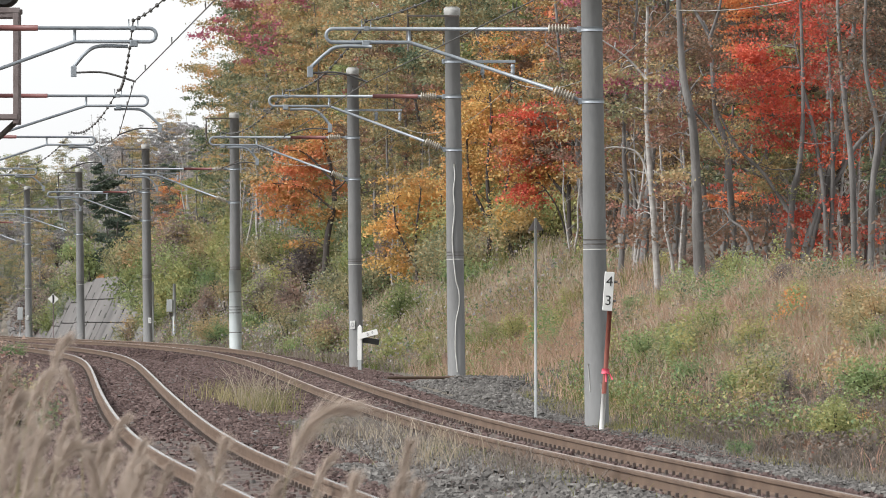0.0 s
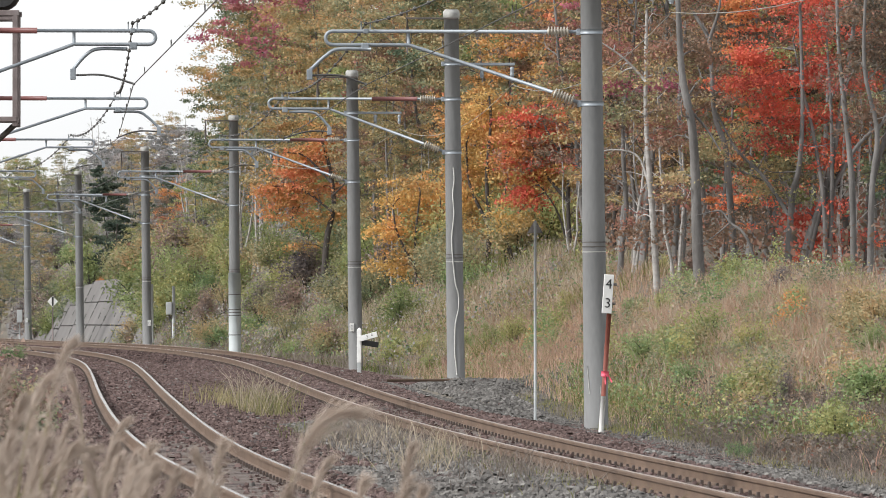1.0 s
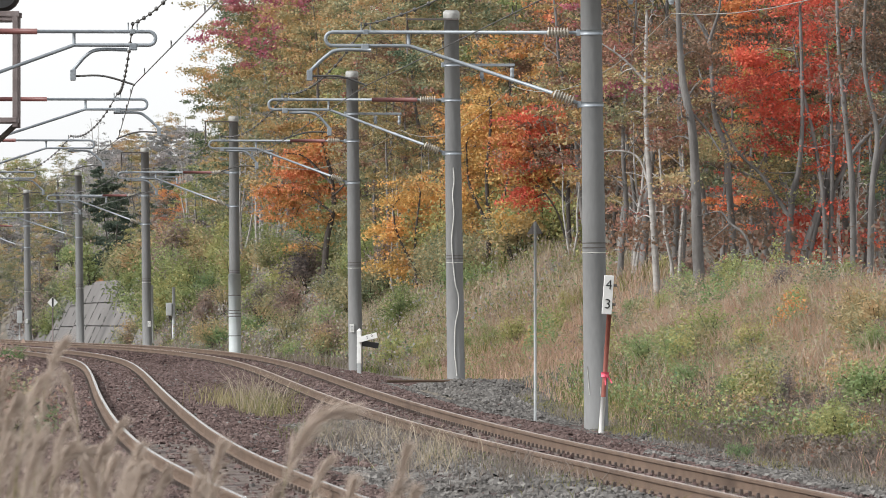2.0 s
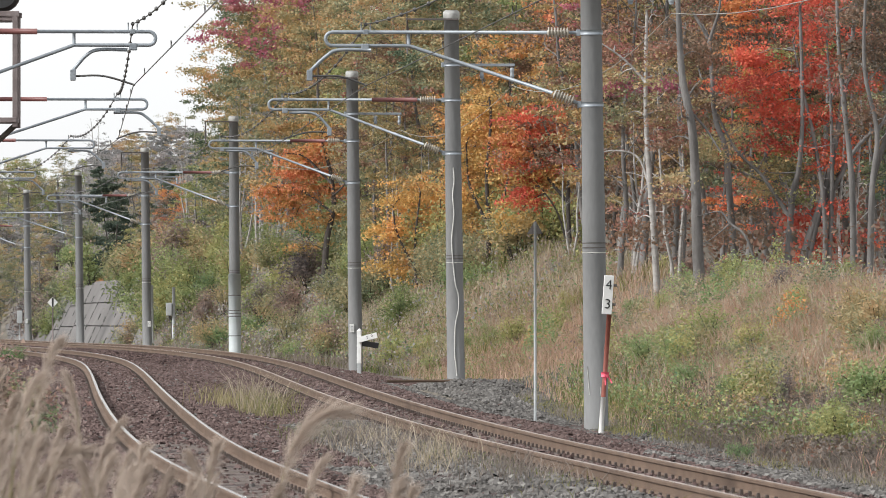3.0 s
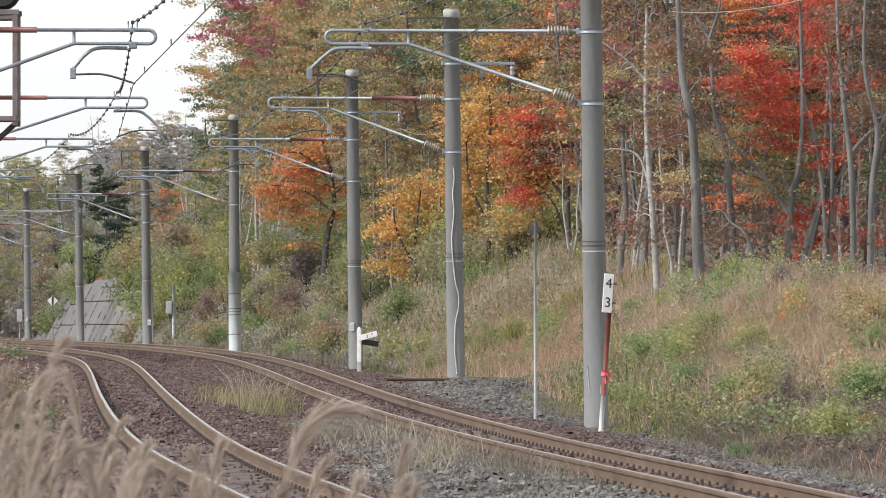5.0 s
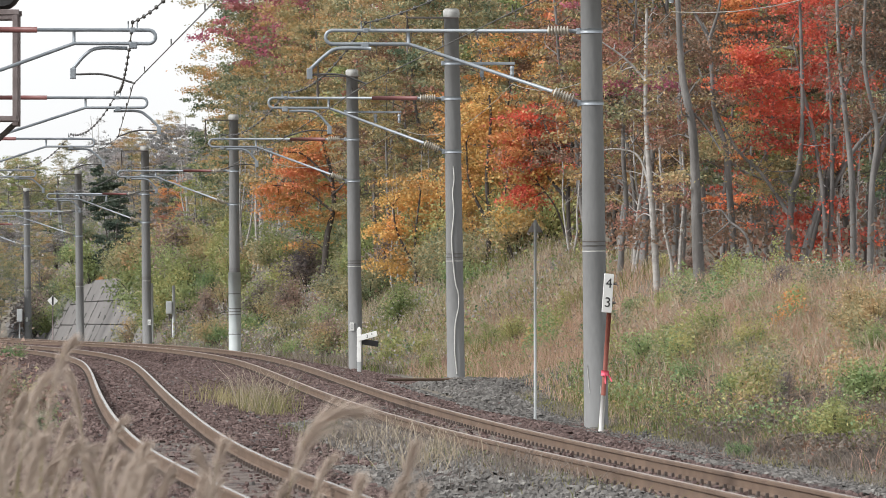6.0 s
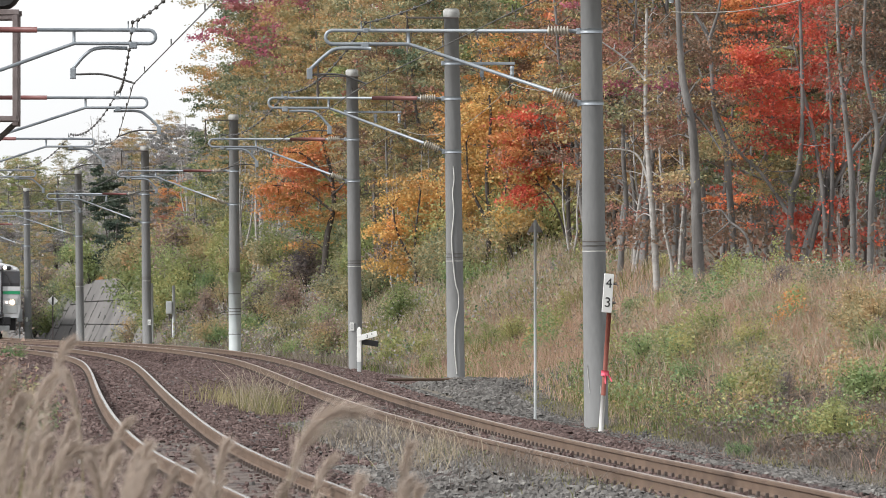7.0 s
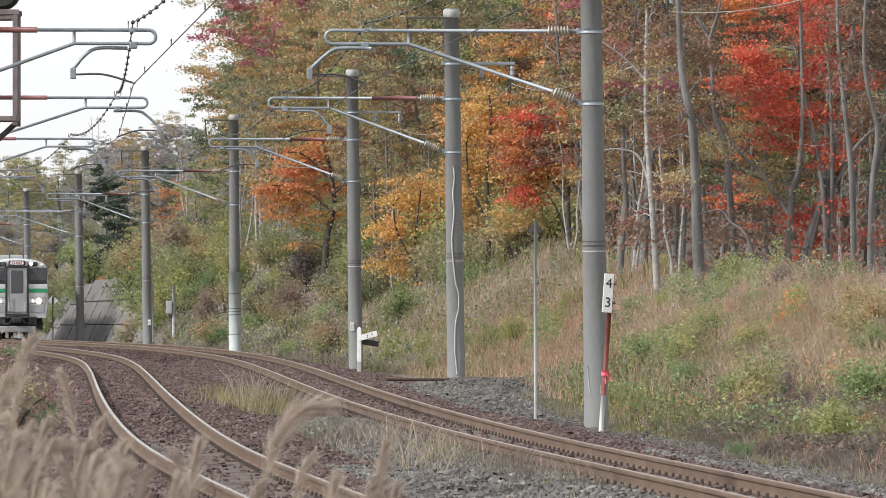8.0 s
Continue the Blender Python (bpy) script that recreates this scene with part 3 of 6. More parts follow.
def set_masts():
    right_kind = [right_b, right_a, right_b, right_b, right_s, right_b, right_a, right_b, right_a]
    left_kind = [left_a, left_b, left_a, left_a, left_a, left_b, left_a, left_b, left_a]
    used = set()
    for i, y in enumerate(MAST_Y):
        turn = math.degrees(math.atan(-float(slope(y))))
        for side, kind, off in (("right", right_kind[i], MAST_OFF), ("left", left_kind[i], LEFT_OFF[i])):
            x, yy = (float(q) for q in beside(y, off))
            m = pose(x, yy, float(rail_z(y)), 0, 0, turn + (180 if side == "left" else 0))
            if kind in used:
                copy_thing(kind, m)
            else:
                kind.matrix_basis = m
                used.add(kind)
            support[side].append((m @ Vector((-3.54, 0, 4.97)), m @ Vector((-3.53, 0, 5.93)), m @ Vector((1.26, 0.18, 6.12)), m @ Vector((-0.97, -0.17, 6.74))))


set_masts()


def wires(side):
    s = support[side]
    t = tagged(new("overhead_wire"), "dark contact and carrier wires with small clips", "overhead wire", "overhead wires")
    clips = B()
    for a, b in zip(s, s[1:]):
        bm = B()
        tube(bm, [a[0].lerp(b[0], k / 6) for k in range(7)], 0.0085, 5)
        part("contact_wire", bm, WIRE, t)
        up = [a[1].lerp(b[1], k / 16) - Vector((0, 0, 0.30 * (1 - (k / 8 - 1) ** 2))) for k in range(17)]
        bm = B()
        tube(bm, up, 0.011, 5)
        part("carrier_wire", bm, WIRE, t)
        for k in range(2, 16, 4):
            low = a[0].lerp(b[0], k / 16)
            tube(clips, [low, low + Vector((0, 0, 0.09))], 0.009, 6)
        for k in range(17):
            d = Vector((0, 0, 0.032))
            tube(clips, [up[k] - d, up[k] - d * 0.5, up[k] + d * 0.5, up[k] + d], [0.01, 0.03, 0.03, 0.01], 8)
    tagged(part("wire_clip", clips, WIRE, t), "dark round clips on the wires", kind="stuff")
    if side == "right":
        for a, b in zip(s, s[1:]):
            f = tagged(new("feeder_cable"), "pale sagging cable between two masts", "cable", "feeder cables")
            bm = B()
            tube(bm, [a[2].lerp(b[2], k / 10) - Vector((0, 0, 0.55 * (1 - (k / 5 - 1) ** 2))) for k in range(11)], 0.0075, 5)
            part("cable", bm, WIRE_PALE, f)


wires("right")
wires("left")


def mast_extras():
    # pale wavy streak down the second mast
    y = MAST_Y[2]
    x, yy = (float(q) for q in beside(y, MAST_OFF))
    o = tagged(new("drain_strip"), "pale crooked strip fixed down a concrete mast", "strip")
    pts = [(0.02, 4.38), (0.035, 4.1), (0.0, 3.8), (0.02, 3.4), (-0.03, 2.9), (-0.02, 2.5), (0.03, 1.95), (0.09, 1.7), (0.09, 1.4), (0.02, 1.05), (0.0, 0.5), (0.02, 0.25), (0.04, 0.0)]
    bm = B()
    line = arc([(dx - 0.02, -math.sqrt(0.188 ** 2 - dx * dx) - 0.002, dz) for dx, dz in pts], 4)
    tube(bm, line, 0.014, 6)
    part("strip", bm, CAP, o)
    o.matrix_basis = pose(x, yy, float(rail_z(y))) @ leaning(0.74)
    # pale scuffs on the nearest mast
    y = MAST_Y[1]
    x, yy = (float(q) for q in beside(y, MAST_OFF))
    for pts in ([(-0.13, 0.60), (-0.115, 0.40), (-0.10, 0.17)], [(0.07, 0.30), (0.075, 0.20), (0.085, 0.12)]):
        o = tagged(new("paint_scuff"), "pale vertical scuff on a concrete mast", "scuff", "scuffs on the mast")
        bm = B()
        tube(bm, arc([(dx, -math.sqrt(0.19 ** 2 - dx * dx) + 0.004, dz) for dx, dz in pts], 4), 0.011, 6)
        part("scuff", bm, CAP_STAINED, o)
        o.matrix_basis = pose(x, yy, float(rail_z(y))) @ leaning(0.74)


mast_extras()


# ---- writing ----
def letters(text, size, material, parent, m):
    c = bpy.data.curves.new("writing", "FONT")
    c.body, c.size, c.extrude, c.align_x, c.align_y = text, size, 0.002, "CENTER", "CENTER"
    tmp = new("writing", c)
    me = bpy.data.meshes.new_from_object(tmp.evaluated_get(bpy.context.evaluated_depsgraph_get()))
    bpy.data.objects.remove(tmp)
    me.materials.clear()
    me.materials.append(material)
    ob = new("writing", me)
    ob.parent, ob.matrix_local = parent, m
    return ob


# ---- signs and posts beside the line ----
def on_ground(u, y, sink=0.05):
    x = u * y / 1000
    return x, y, float(ground_z(x, y)) - sink


def distance_post():
    y = 106.5
    x, _, z = on_ground(22.4, y)
    o = tagged(new("distance_post"), "leaning white and red post with a white number board", "sign")
    bm = B()
    tube(bm, [(0, 0, -0.25), (0, 0, 0.62)], 0.038, 10)
    post = part("post", bm, WHITE, o, "white painted foot of the post")
    bm = B()
    tube(bm, [(0, 0, 0.60), (0, 0, 1.90)], 0.036, 10)
    part("upper_post", bm, RED_PAINT, post, "faded red paint")
    bm = B()
    tube(bm, [(0, 0, 0.92), (0, 0, 1.00)], 0.06, 10)
    tube(bm, [(0.04, -0.03, 0.96), (0.11, -0.04, 0.84)], 0.012, 6)
    tube(bm, [(0.0, -0.05, 0.94), (0.01, -0.06, 0.80)], 0.012, 6)
    part("tape", bm, PINK_TAPE, o, "bright pink tape knot")
    bm = B()
    box(bm, -0.122, 0.026, -0.075, -0.040, 1.875, 2.465, 0.006)
    board = part("number_board", bm, WHITE, o, "white board with dark figures")
    for h in (2.03, 2.32):
        bm = B()
        tube(bm, [(-0.02, -0.05, h), (0.08, -0.05, h)], 0.02, 6)
        part("bracket", bm, DARK_STEEL, o)
    for text, h in (("4", 2.315), ("3", 2.025)):
        letters(text, 0.21, INK, board, Matrix.Translation((-0.045, -0.078, h)) @ Matrix.Rotation(radians(90), 4, "X"))
    o.matrix_basis = pose(x, y, z, 0, 4.0, 8)


def plough_post():
    y = 113.0
    x, _, z = on_ground(13.1, y)
    o = tagged(new("warning_post"), "slim white post with a dark triangular board", "sign")
    h = EYE[2] + 10.48 * y / 1000 - z
    bm = B()
    tube(bm, [(0, 0, -0.2), (0, 0, h)], 0.024, 10)
    part("post", bm, BOX_GREY, o)
    bm = B()
    v = [bm.verts.new(p) for p in ((0.0, 0.06, h + 0.02), (0.13, 0.06, h - 0.2), (-0.13, 0.06, h - 0.2), (0.0, 0.09, h + 0.02), (0.13, 0.09, h - 0.2), (-0.13, 0.09, h - 0.2))]
    for f in ((0, 1, 2), (5, 4, 3), (0, 3, 4, 1), (1, 4, 5, 2), (2, 5, 3, 0)):
        bm.faces.new([v[i] for i in f])
    part("board", bm, DARK_STEEL, o, "dark back of a triangular board")
    o.matrix_basis = pose(x, y, z)


def gradient_post():
    y = 176.0
    x, _, _ = on_ground(-11.9, y)
    z = EYE[2] - 10.74 * y / 1000
    o = tagged(new("gradient_post"), "white gradient post with two slanting arms", "sign")
    bm = B()
    box(bm, -0.055, 0.055, -0.05, 0.05, 0.18, 1.0, 0.012)
    v = bmesh.ops.create_cone(bm, cap_ends=True, segments=4, radius1=0.075, radius2=0.01, depth=0.06, matrix=Matrix.Translation((0, 0, 1.03)) @ Matrix.Rotation(radians(45), 4, "Z"))
    part("post", bm, WHITE, o)
    bm = B()
    box(bm, -0.05, 0.05, -0.045, 0.045, -0.3, 0.2, 0.01)
    part("foot", bm, BOX_GREY, o, "grey concrete foot")
    bm = B()
    box(bm, 0.0, 0.50, -0.09, -0.055, 0.0, 0.14, 0.006)
    a = part("front_arm", bm, WHITE, o, "white arm pointing up with dark figures")
    a.matrix_local = pose(0, 0, 0.70, 0, -15, 0)
    letters("3", 0.11, INK, a, Matrix.Translation((0.24, -0.093, 0.065)) @ Matrix.Rotation(radians(90), 4, "X"))
    letters("0", 0.08, INK, a, Matrix.Translation((0.37, -0.093, 0.085)) @ Matrix.Rotation(radians(90), 4, "X"))
    bm = B()
    box(bm, 0.0, 0.48, 0.055, 0.09, -0.07, 0.07, 0.006)
    a = part("rear_arm", bm, INK, o, "dark arm pointing down")
    a.matrix_local = pose(0, 0, 0.70, 0, 9, 0)
    o.matrix_basis = pose(x, y, z, 0, 0, -10)


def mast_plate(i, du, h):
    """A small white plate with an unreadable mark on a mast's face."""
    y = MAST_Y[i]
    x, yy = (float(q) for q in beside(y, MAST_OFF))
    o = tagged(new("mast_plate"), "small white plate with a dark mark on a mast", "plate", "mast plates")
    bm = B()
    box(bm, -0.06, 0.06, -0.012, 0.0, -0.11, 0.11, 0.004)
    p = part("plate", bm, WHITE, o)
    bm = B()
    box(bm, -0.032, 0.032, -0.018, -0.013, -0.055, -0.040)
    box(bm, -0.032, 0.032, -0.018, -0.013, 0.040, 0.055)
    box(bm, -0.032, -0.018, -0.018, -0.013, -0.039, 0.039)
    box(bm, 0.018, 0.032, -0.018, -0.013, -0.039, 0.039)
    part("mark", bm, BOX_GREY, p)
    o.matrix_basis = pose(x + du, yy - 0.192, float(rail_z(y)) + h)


def diamond_sign():
    y = 350.0
    x = -55.5 * y / 1000
    z = float(ground_z(x, y))
    o = tagged(new("diamond_sign"), "white diamond board on a thin rusty post", "sign")
    top = EYE[2] - 0.21 * y / 1000 - z
    bm = B()
    tube(bm, [(0, 0, -0.2), (0, 0, top)], 0.035, 8)
    part("post", bm, RUST_FRAME, o)
    bm = B()
    box(bm, -0.19, 0.19, -0.065, -0.045, -0.19, 0.19, 0.005)
    b = part("board", bm, WHITE, o, "white diamond with a dark bar down its middle")
    b.matrix_local = pose(0, 0, top - 0.28, 0, 45, 0)
    bm = B()
    box(bm, -0.045, 0.045, -0.075, -0.067, top - 0.50, top - 0.06)
    part("bar", bm, INK, o)
    o.matrix_basis = pose(x, y, z)


def cabinet_post():
    for u, rise, y, boxed in ((-41.4, 1.48, 282.0, False), (-38.3, 1.16, 276.0, True)):
        x = u * y / 1000
        z = float(ground_z(x, y))
        top = EYE[2] + rise * y / 1000 - z
        o = tagged(new("equipment_post"), "pale post with a grey equipment box" if boxed else "pale concrete equipment post", "post", "equipment posts")
        bm = B()
        tube(bm, [(0, 0, -0.2), (0, 0, top)], [0.075, 0.06], 10)
        part("post", bm, BOX_GREY, o)
        if boxed:
            bm = B()
            box(bm, -0.30, -0.06, -0.14, 0.10, 0.95, 1.45, 0.02)
            b = part("cabinet", bm, BOX_GREY, o, "light grey steel cabinet")
            bm = B()
            box(bm, -0.28, -0.08, -0.155, -0.142, 0.98, 1.42, 0.006)
            part("door", bm, BOX_GREY, b)
            bm = B()
            tube(bm, arc([(-0.18, 0, 0.95), (-0.15, 0, 0.7), (-0.08, 0, 0.6), (-0.08, 0, 0.0)]), 0.03, 6)
            part("conduit", bm, DARK_STEEL, o)
        o.matrix_basis = pose(x, y, z)
    y = 362.0
    x = -60.2 * y / 1000
    z = float(rail_z(y))
    o = tagged(new("equipment_box"), "grey steel box strapped to a mast", "cabinet")
    bm = B()
    box(bm, -0.14, 0.14, -0.12, 0.10, 0.75, 1.40, 0.02)
    part("cabinet", bm, BOX_GREY, o)
    bm = B()
    tube(bm, [(0, 0, -0.6), (0, 0, 0.76)], 0.04, 8)
    part("post", bm, BOX_GREY, o)
    o.matrix_basis = pose(x, y, z)


def retaining_rail():
    """An old rail on short concrete blocks that holds the heaped stones."""
    y = 140.0
    z = EYE[2] - 12.66 * y / 1000
    o = tagged(new("retaining_rail"), "rusty old rail on short concrete blocks", "barrier")
    bm = B()
    tube(bm, [(-8 * y / 1000, 0, 0.06), (0.8, 0.05, 0.07), (15.4 * y / 1000, 0.0, 0.07)], 0.028, 8)
    part("bar", bm, RAIL_RUST, o)
    bm = B()
    tube(bm, [(15.2 * y / 1000, -1.5, 0.07), (24.5 * y / 1000, -1.5, 0.10)], 0.04, 8)
    part("short_bar", bm, RAIL_RUST, o)
    for u in (15.4, 16.9, 19.8):
        bm = B()
        box(bm, u * y / 1000 - 0.06, u * y / 1000 + 0.06, -1.58, -1.44, -0.6, 0.03, 0.02)
        part("block", bm, SLEEPER, o)
    o.matrix_basis = pose(0, y, z)


def signal_cage():
    """The service cage of a signal, with the signal's dark hood above."""
    y = 112.0

    def P(u, rise, dy=0.0):
        return (u * y / 1000, dy, EYE[2] + rise * y / 1000)

    o = tagged(new("signal_cage"), "rusty brown steel service cage under a dark signal head", "signal")
    for name, ends in (("upright", [(-60.85, 40.31), (-60.85, 23.91)]), ("upright", [(-68.01, 40.31), (-68.01, 23.91)]), ("top_rail", [(-68.25, 40.06), (-60.29, 40.06)]), ("inner_rail", [(-68.01, 39.26), (-61.09, 39.26)])):
        for dy in (0.0, 0.7):
            a, b = P(*ends[0], dy), P(*ends[1], dy)
            bm = B()
            w = 0.042 if name != "inner_rail" else 0.025
            if name == "upright":
                box(bm, a[0] - w, a[0] + w, dy - w, dy + w, b[2], a[2], 0.008)
            else:
                box(bm, a[0], b[0], dy - w - 0.004, dy + w + 0.004, a[2] - w, a[2] + w, 0.008)
            part(name, bm, RUST_FRAME, o)
    bm = B()
    a, b = P(-68.33, 25.11), P(-60.61, 24.55)
    box(bm, a[0], b[0], -0.06, 0.76, b[2], a[2] + 0.02, 0.01)
    part("platform", bm, RUST_FRAME, o)
    bm = B()
    tube(bm, [P(-68.01, 17.8, 0.3), P(-60.77, 24.47, 0.3)], 0.045, 6)
    part("brace", bm, DARK_STEEL, o)
    bm = B()
    x, _, z = P(-68.65, -30.43, 0.35)
    tube(bm, [(x, 0.35, -1.2), (x, 0.35, 6.6)], 0.12, 14)
    part("mast", bm, DARK_STEEL, o)
    bm = B()
    c = P(-62.78, 42.88, 0.3)
    tube(bm, [(c[0], 0.1, c[2]), (c[0], 0.16, c[2]), (c[0], 0.45, c[2]), (c[0], 0.5, c[2])], [0.22, 0.27, 0.27, 0.22], 20)
    part("signal_head", bm, INK, o, "dark rounded back of the signal head")
    bm = B()
    tube(bm, [(x, 0.35, 6.5), (c[0], 0.35, c[2])], 0.04, 8)
    part("head_bracket", bm, DARK_STEEL, o)
    o.matrix_basis = pose(0, y, 0)


distance_post()
plough_post()
gradient_post()
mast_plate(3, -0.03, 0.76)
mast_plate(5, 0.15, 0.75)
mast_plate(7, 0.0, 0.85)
diamond_sign()


def utility_pole():
    """A slim leaning pole with a pale cable guard, beyond the curve."""
    y = 436.0
    x = -53.9 * y / 1000
    z = float(ground_z(x, y))
    top = EYE[2] + 14.6 * y / 1000 - z
    o = tagged(new("utility_pole"), "slim leaning grey pole with a pale guard strip", "pole")
    bm = B()
    tube(bm, [(0, 0, -0.3), (-0.42, 0, top)], [0.15, 0.11], 12)
    part("pole", bm, CONCRETE, o)
    bm = B()
    tube(bm, [(0.04, -0.16, 0.2), (-0.22, -0.15, top * 0.62)], 0.045, 6)
    part("guard_strip", bm, SLEEVE, o, "pale strip fixed along the pole")
    bm = B()
    box(bm, -1.0, 0.5, -0.16, -0.10, top - 0.55, top - 0.45, 0.01)
    part("crossarm", bm, GALV, o)
    o.matrix_basis = pose(x, y, z)


utility_pole()
cabinet_post()
retaining_rail()
signal_cage()


# ---- concrete slope beside the far curve ----
def slope_wall():
    t = tagged(new("wall_slope"), "sloping grey concrete revetment in jointed panels", "retaining wall", kind="structure")
    length, y0 = 11.0, 292.0
    for i in range(11):
        for j in range(3):
            bm = B()
            a, b = y0 + i * length + 0.14, y0 + (i + 1) * length - 0.14
            tall = (1.0, 1.0, 1.0, 1.0, 1.0, 0.95, 0.8, 0.65, 0.5, 0.4, 0.3)[i]
            lo, hi = j / 3 * tall + 0.008, (j + 1) / 3 * tall - 0.008
            v = []
            for lift in (0.0, -0.25):
                for y, k in ((a, lo), (b, lo), (b, hi), (a, hi)):
                    x, yy = beside(y, 3.9 + 1.6 * k)
                    v.append(bm.verts.new((float(x) - lift * 0.8, float(yy), float(rail_z(y)) - 0.45 + 3.3 * k + lift * 0.6)))
            for f in ((0, 1, 2, 3), (7, 6, 5, 4), (0, 4, 5, 1), (1, 5, 6, 2), (2, 6, 7, 3), (3, 7, 4, 0)):
                bm.faces.new([v[q] for q in f])
            bmesh.ops.recalc_face_normals(bm, faces=bm.faces)
            part("panel", bm, WALL, t)
    v, f = [], []
    for y in np.arange(y0 - 1, y0 + 6 * length + 1, 3.0):
        for k in (-0.1, 1.0):
            x, yy = beside(y, 3.9 + 1.6 * k)
            v.append((float(x) + 0.10, float(yy), float(rail_z(y)) - 0.45 + 3.3 * k - 0.08))
    for i in range(len(v) // 2 - 1):
        f.append((2 * i, 2 * i + 2, 2 * i + 3, 2 * i + 1))
    raw("joint_backing", v, f, JOINT, t)
    # ragged dark filler that has crept out of the joints
    rr = np.random.default_rng(83)
    for i in range(1, 7):
        for lean in (0.0, 0.45):
            bm = B()
            k = 0.06
            while k < 0.9:
                step = rr.uniform(0.04, 0.13)
                y = y0 + i * length + lean * length + 3.5 * (k - 0.5) * (lean > 0) + rr.normal(0, 0.12)
                w = rr.uniform(0.15, 0.45) * (1 if lean == 0 else 0.7)
                q = []
                for yy0, kk in ((y - w, k), (y + w, k), (y + w + 0.2, k + step), (y - w + 0.2, k + step)):
                    x, yy = beside(yy0, 3.9 + 1.6 * kk)
                    q.append((float(x) - 0.012, float(yy), float(rail_z(yy0)) - 0.45 + 3.3 * kk + 0.008))
                top = [bm.verts.new(p) for p in q]
                low = [bm.verts.new((p[0] + 0.06, p[1], p[2] - 0.04)) for p in q]
                bm.faces.new(top)
                bm.faces.new(low[::-1])
                for n in range(4):
                    bm.faces.new((top[n], low[n], low[(n + 1) % 4], top[(n + 1) % 4]))
                k += step + rr.uniform(0.02, 0.22) * (1 if lean == 0 else 1.6)
            part("joint_filler", bm, JOINT, t)


slope_wall()


# ---- the train ----
STEEL = surface("train_steel", [(0.52, 0.53, 0.54), (0.62, 0.63, 0.64)], 0.45, 2, 30, 0.03, 0.15)
TRAIN_WHITE = surface("train_white", [(0.62, 0.62, 0.63), (0.74, 0.74, 0.75)], 0.4, 2, 30, 0.02)
TRAIN_GREEN = surface("train_green", [(0.02, 0.30, 0.13), (0.03, 0.36, 0.16)], 0.4, 2, 30, 0.02)
TRAIN_DARK = surface("train_dark", [(0.018, 0.018, 0.02), (0.05, 0.05, 0.055)], 0.5, 2, 30, 0.05)
# the panes' base grey is lifted to stand in for reflections
GLASS = surface("dark_train_glass", [(0.07, 0.075, 0.085), (0.12, 0.125, 0.135)], 0.06, 2, 30, 0.0)
LAMP = glow("headlamp_glow", (1.0, 0.72, 0.46), 4.5)
TOP_LAMP = glow("top_lamp_glow", (1.0, 0.88, 0.74), 3.0)
PANEL = glow("destination_glow", (0.85, 0.70, 0.70), 0.35)


def section(half, z0, z1, roof):
    pts = [(-half * 0.94, z0), (half * 0.94, z0), (half, z0 + 0.5), (half, 2.45), (half * 0.955, z1)]
    n = 8
    pts += [(half * 0.955 * math.cos(k), z1 + (roof - z1) * math.sin(k)) for k in (math.pi * i / n for i in range(1, n))]
    pts += [(-half * 0.955, z1), (-half, 2.45), (-half, z0 + 0.5)]
    return pts


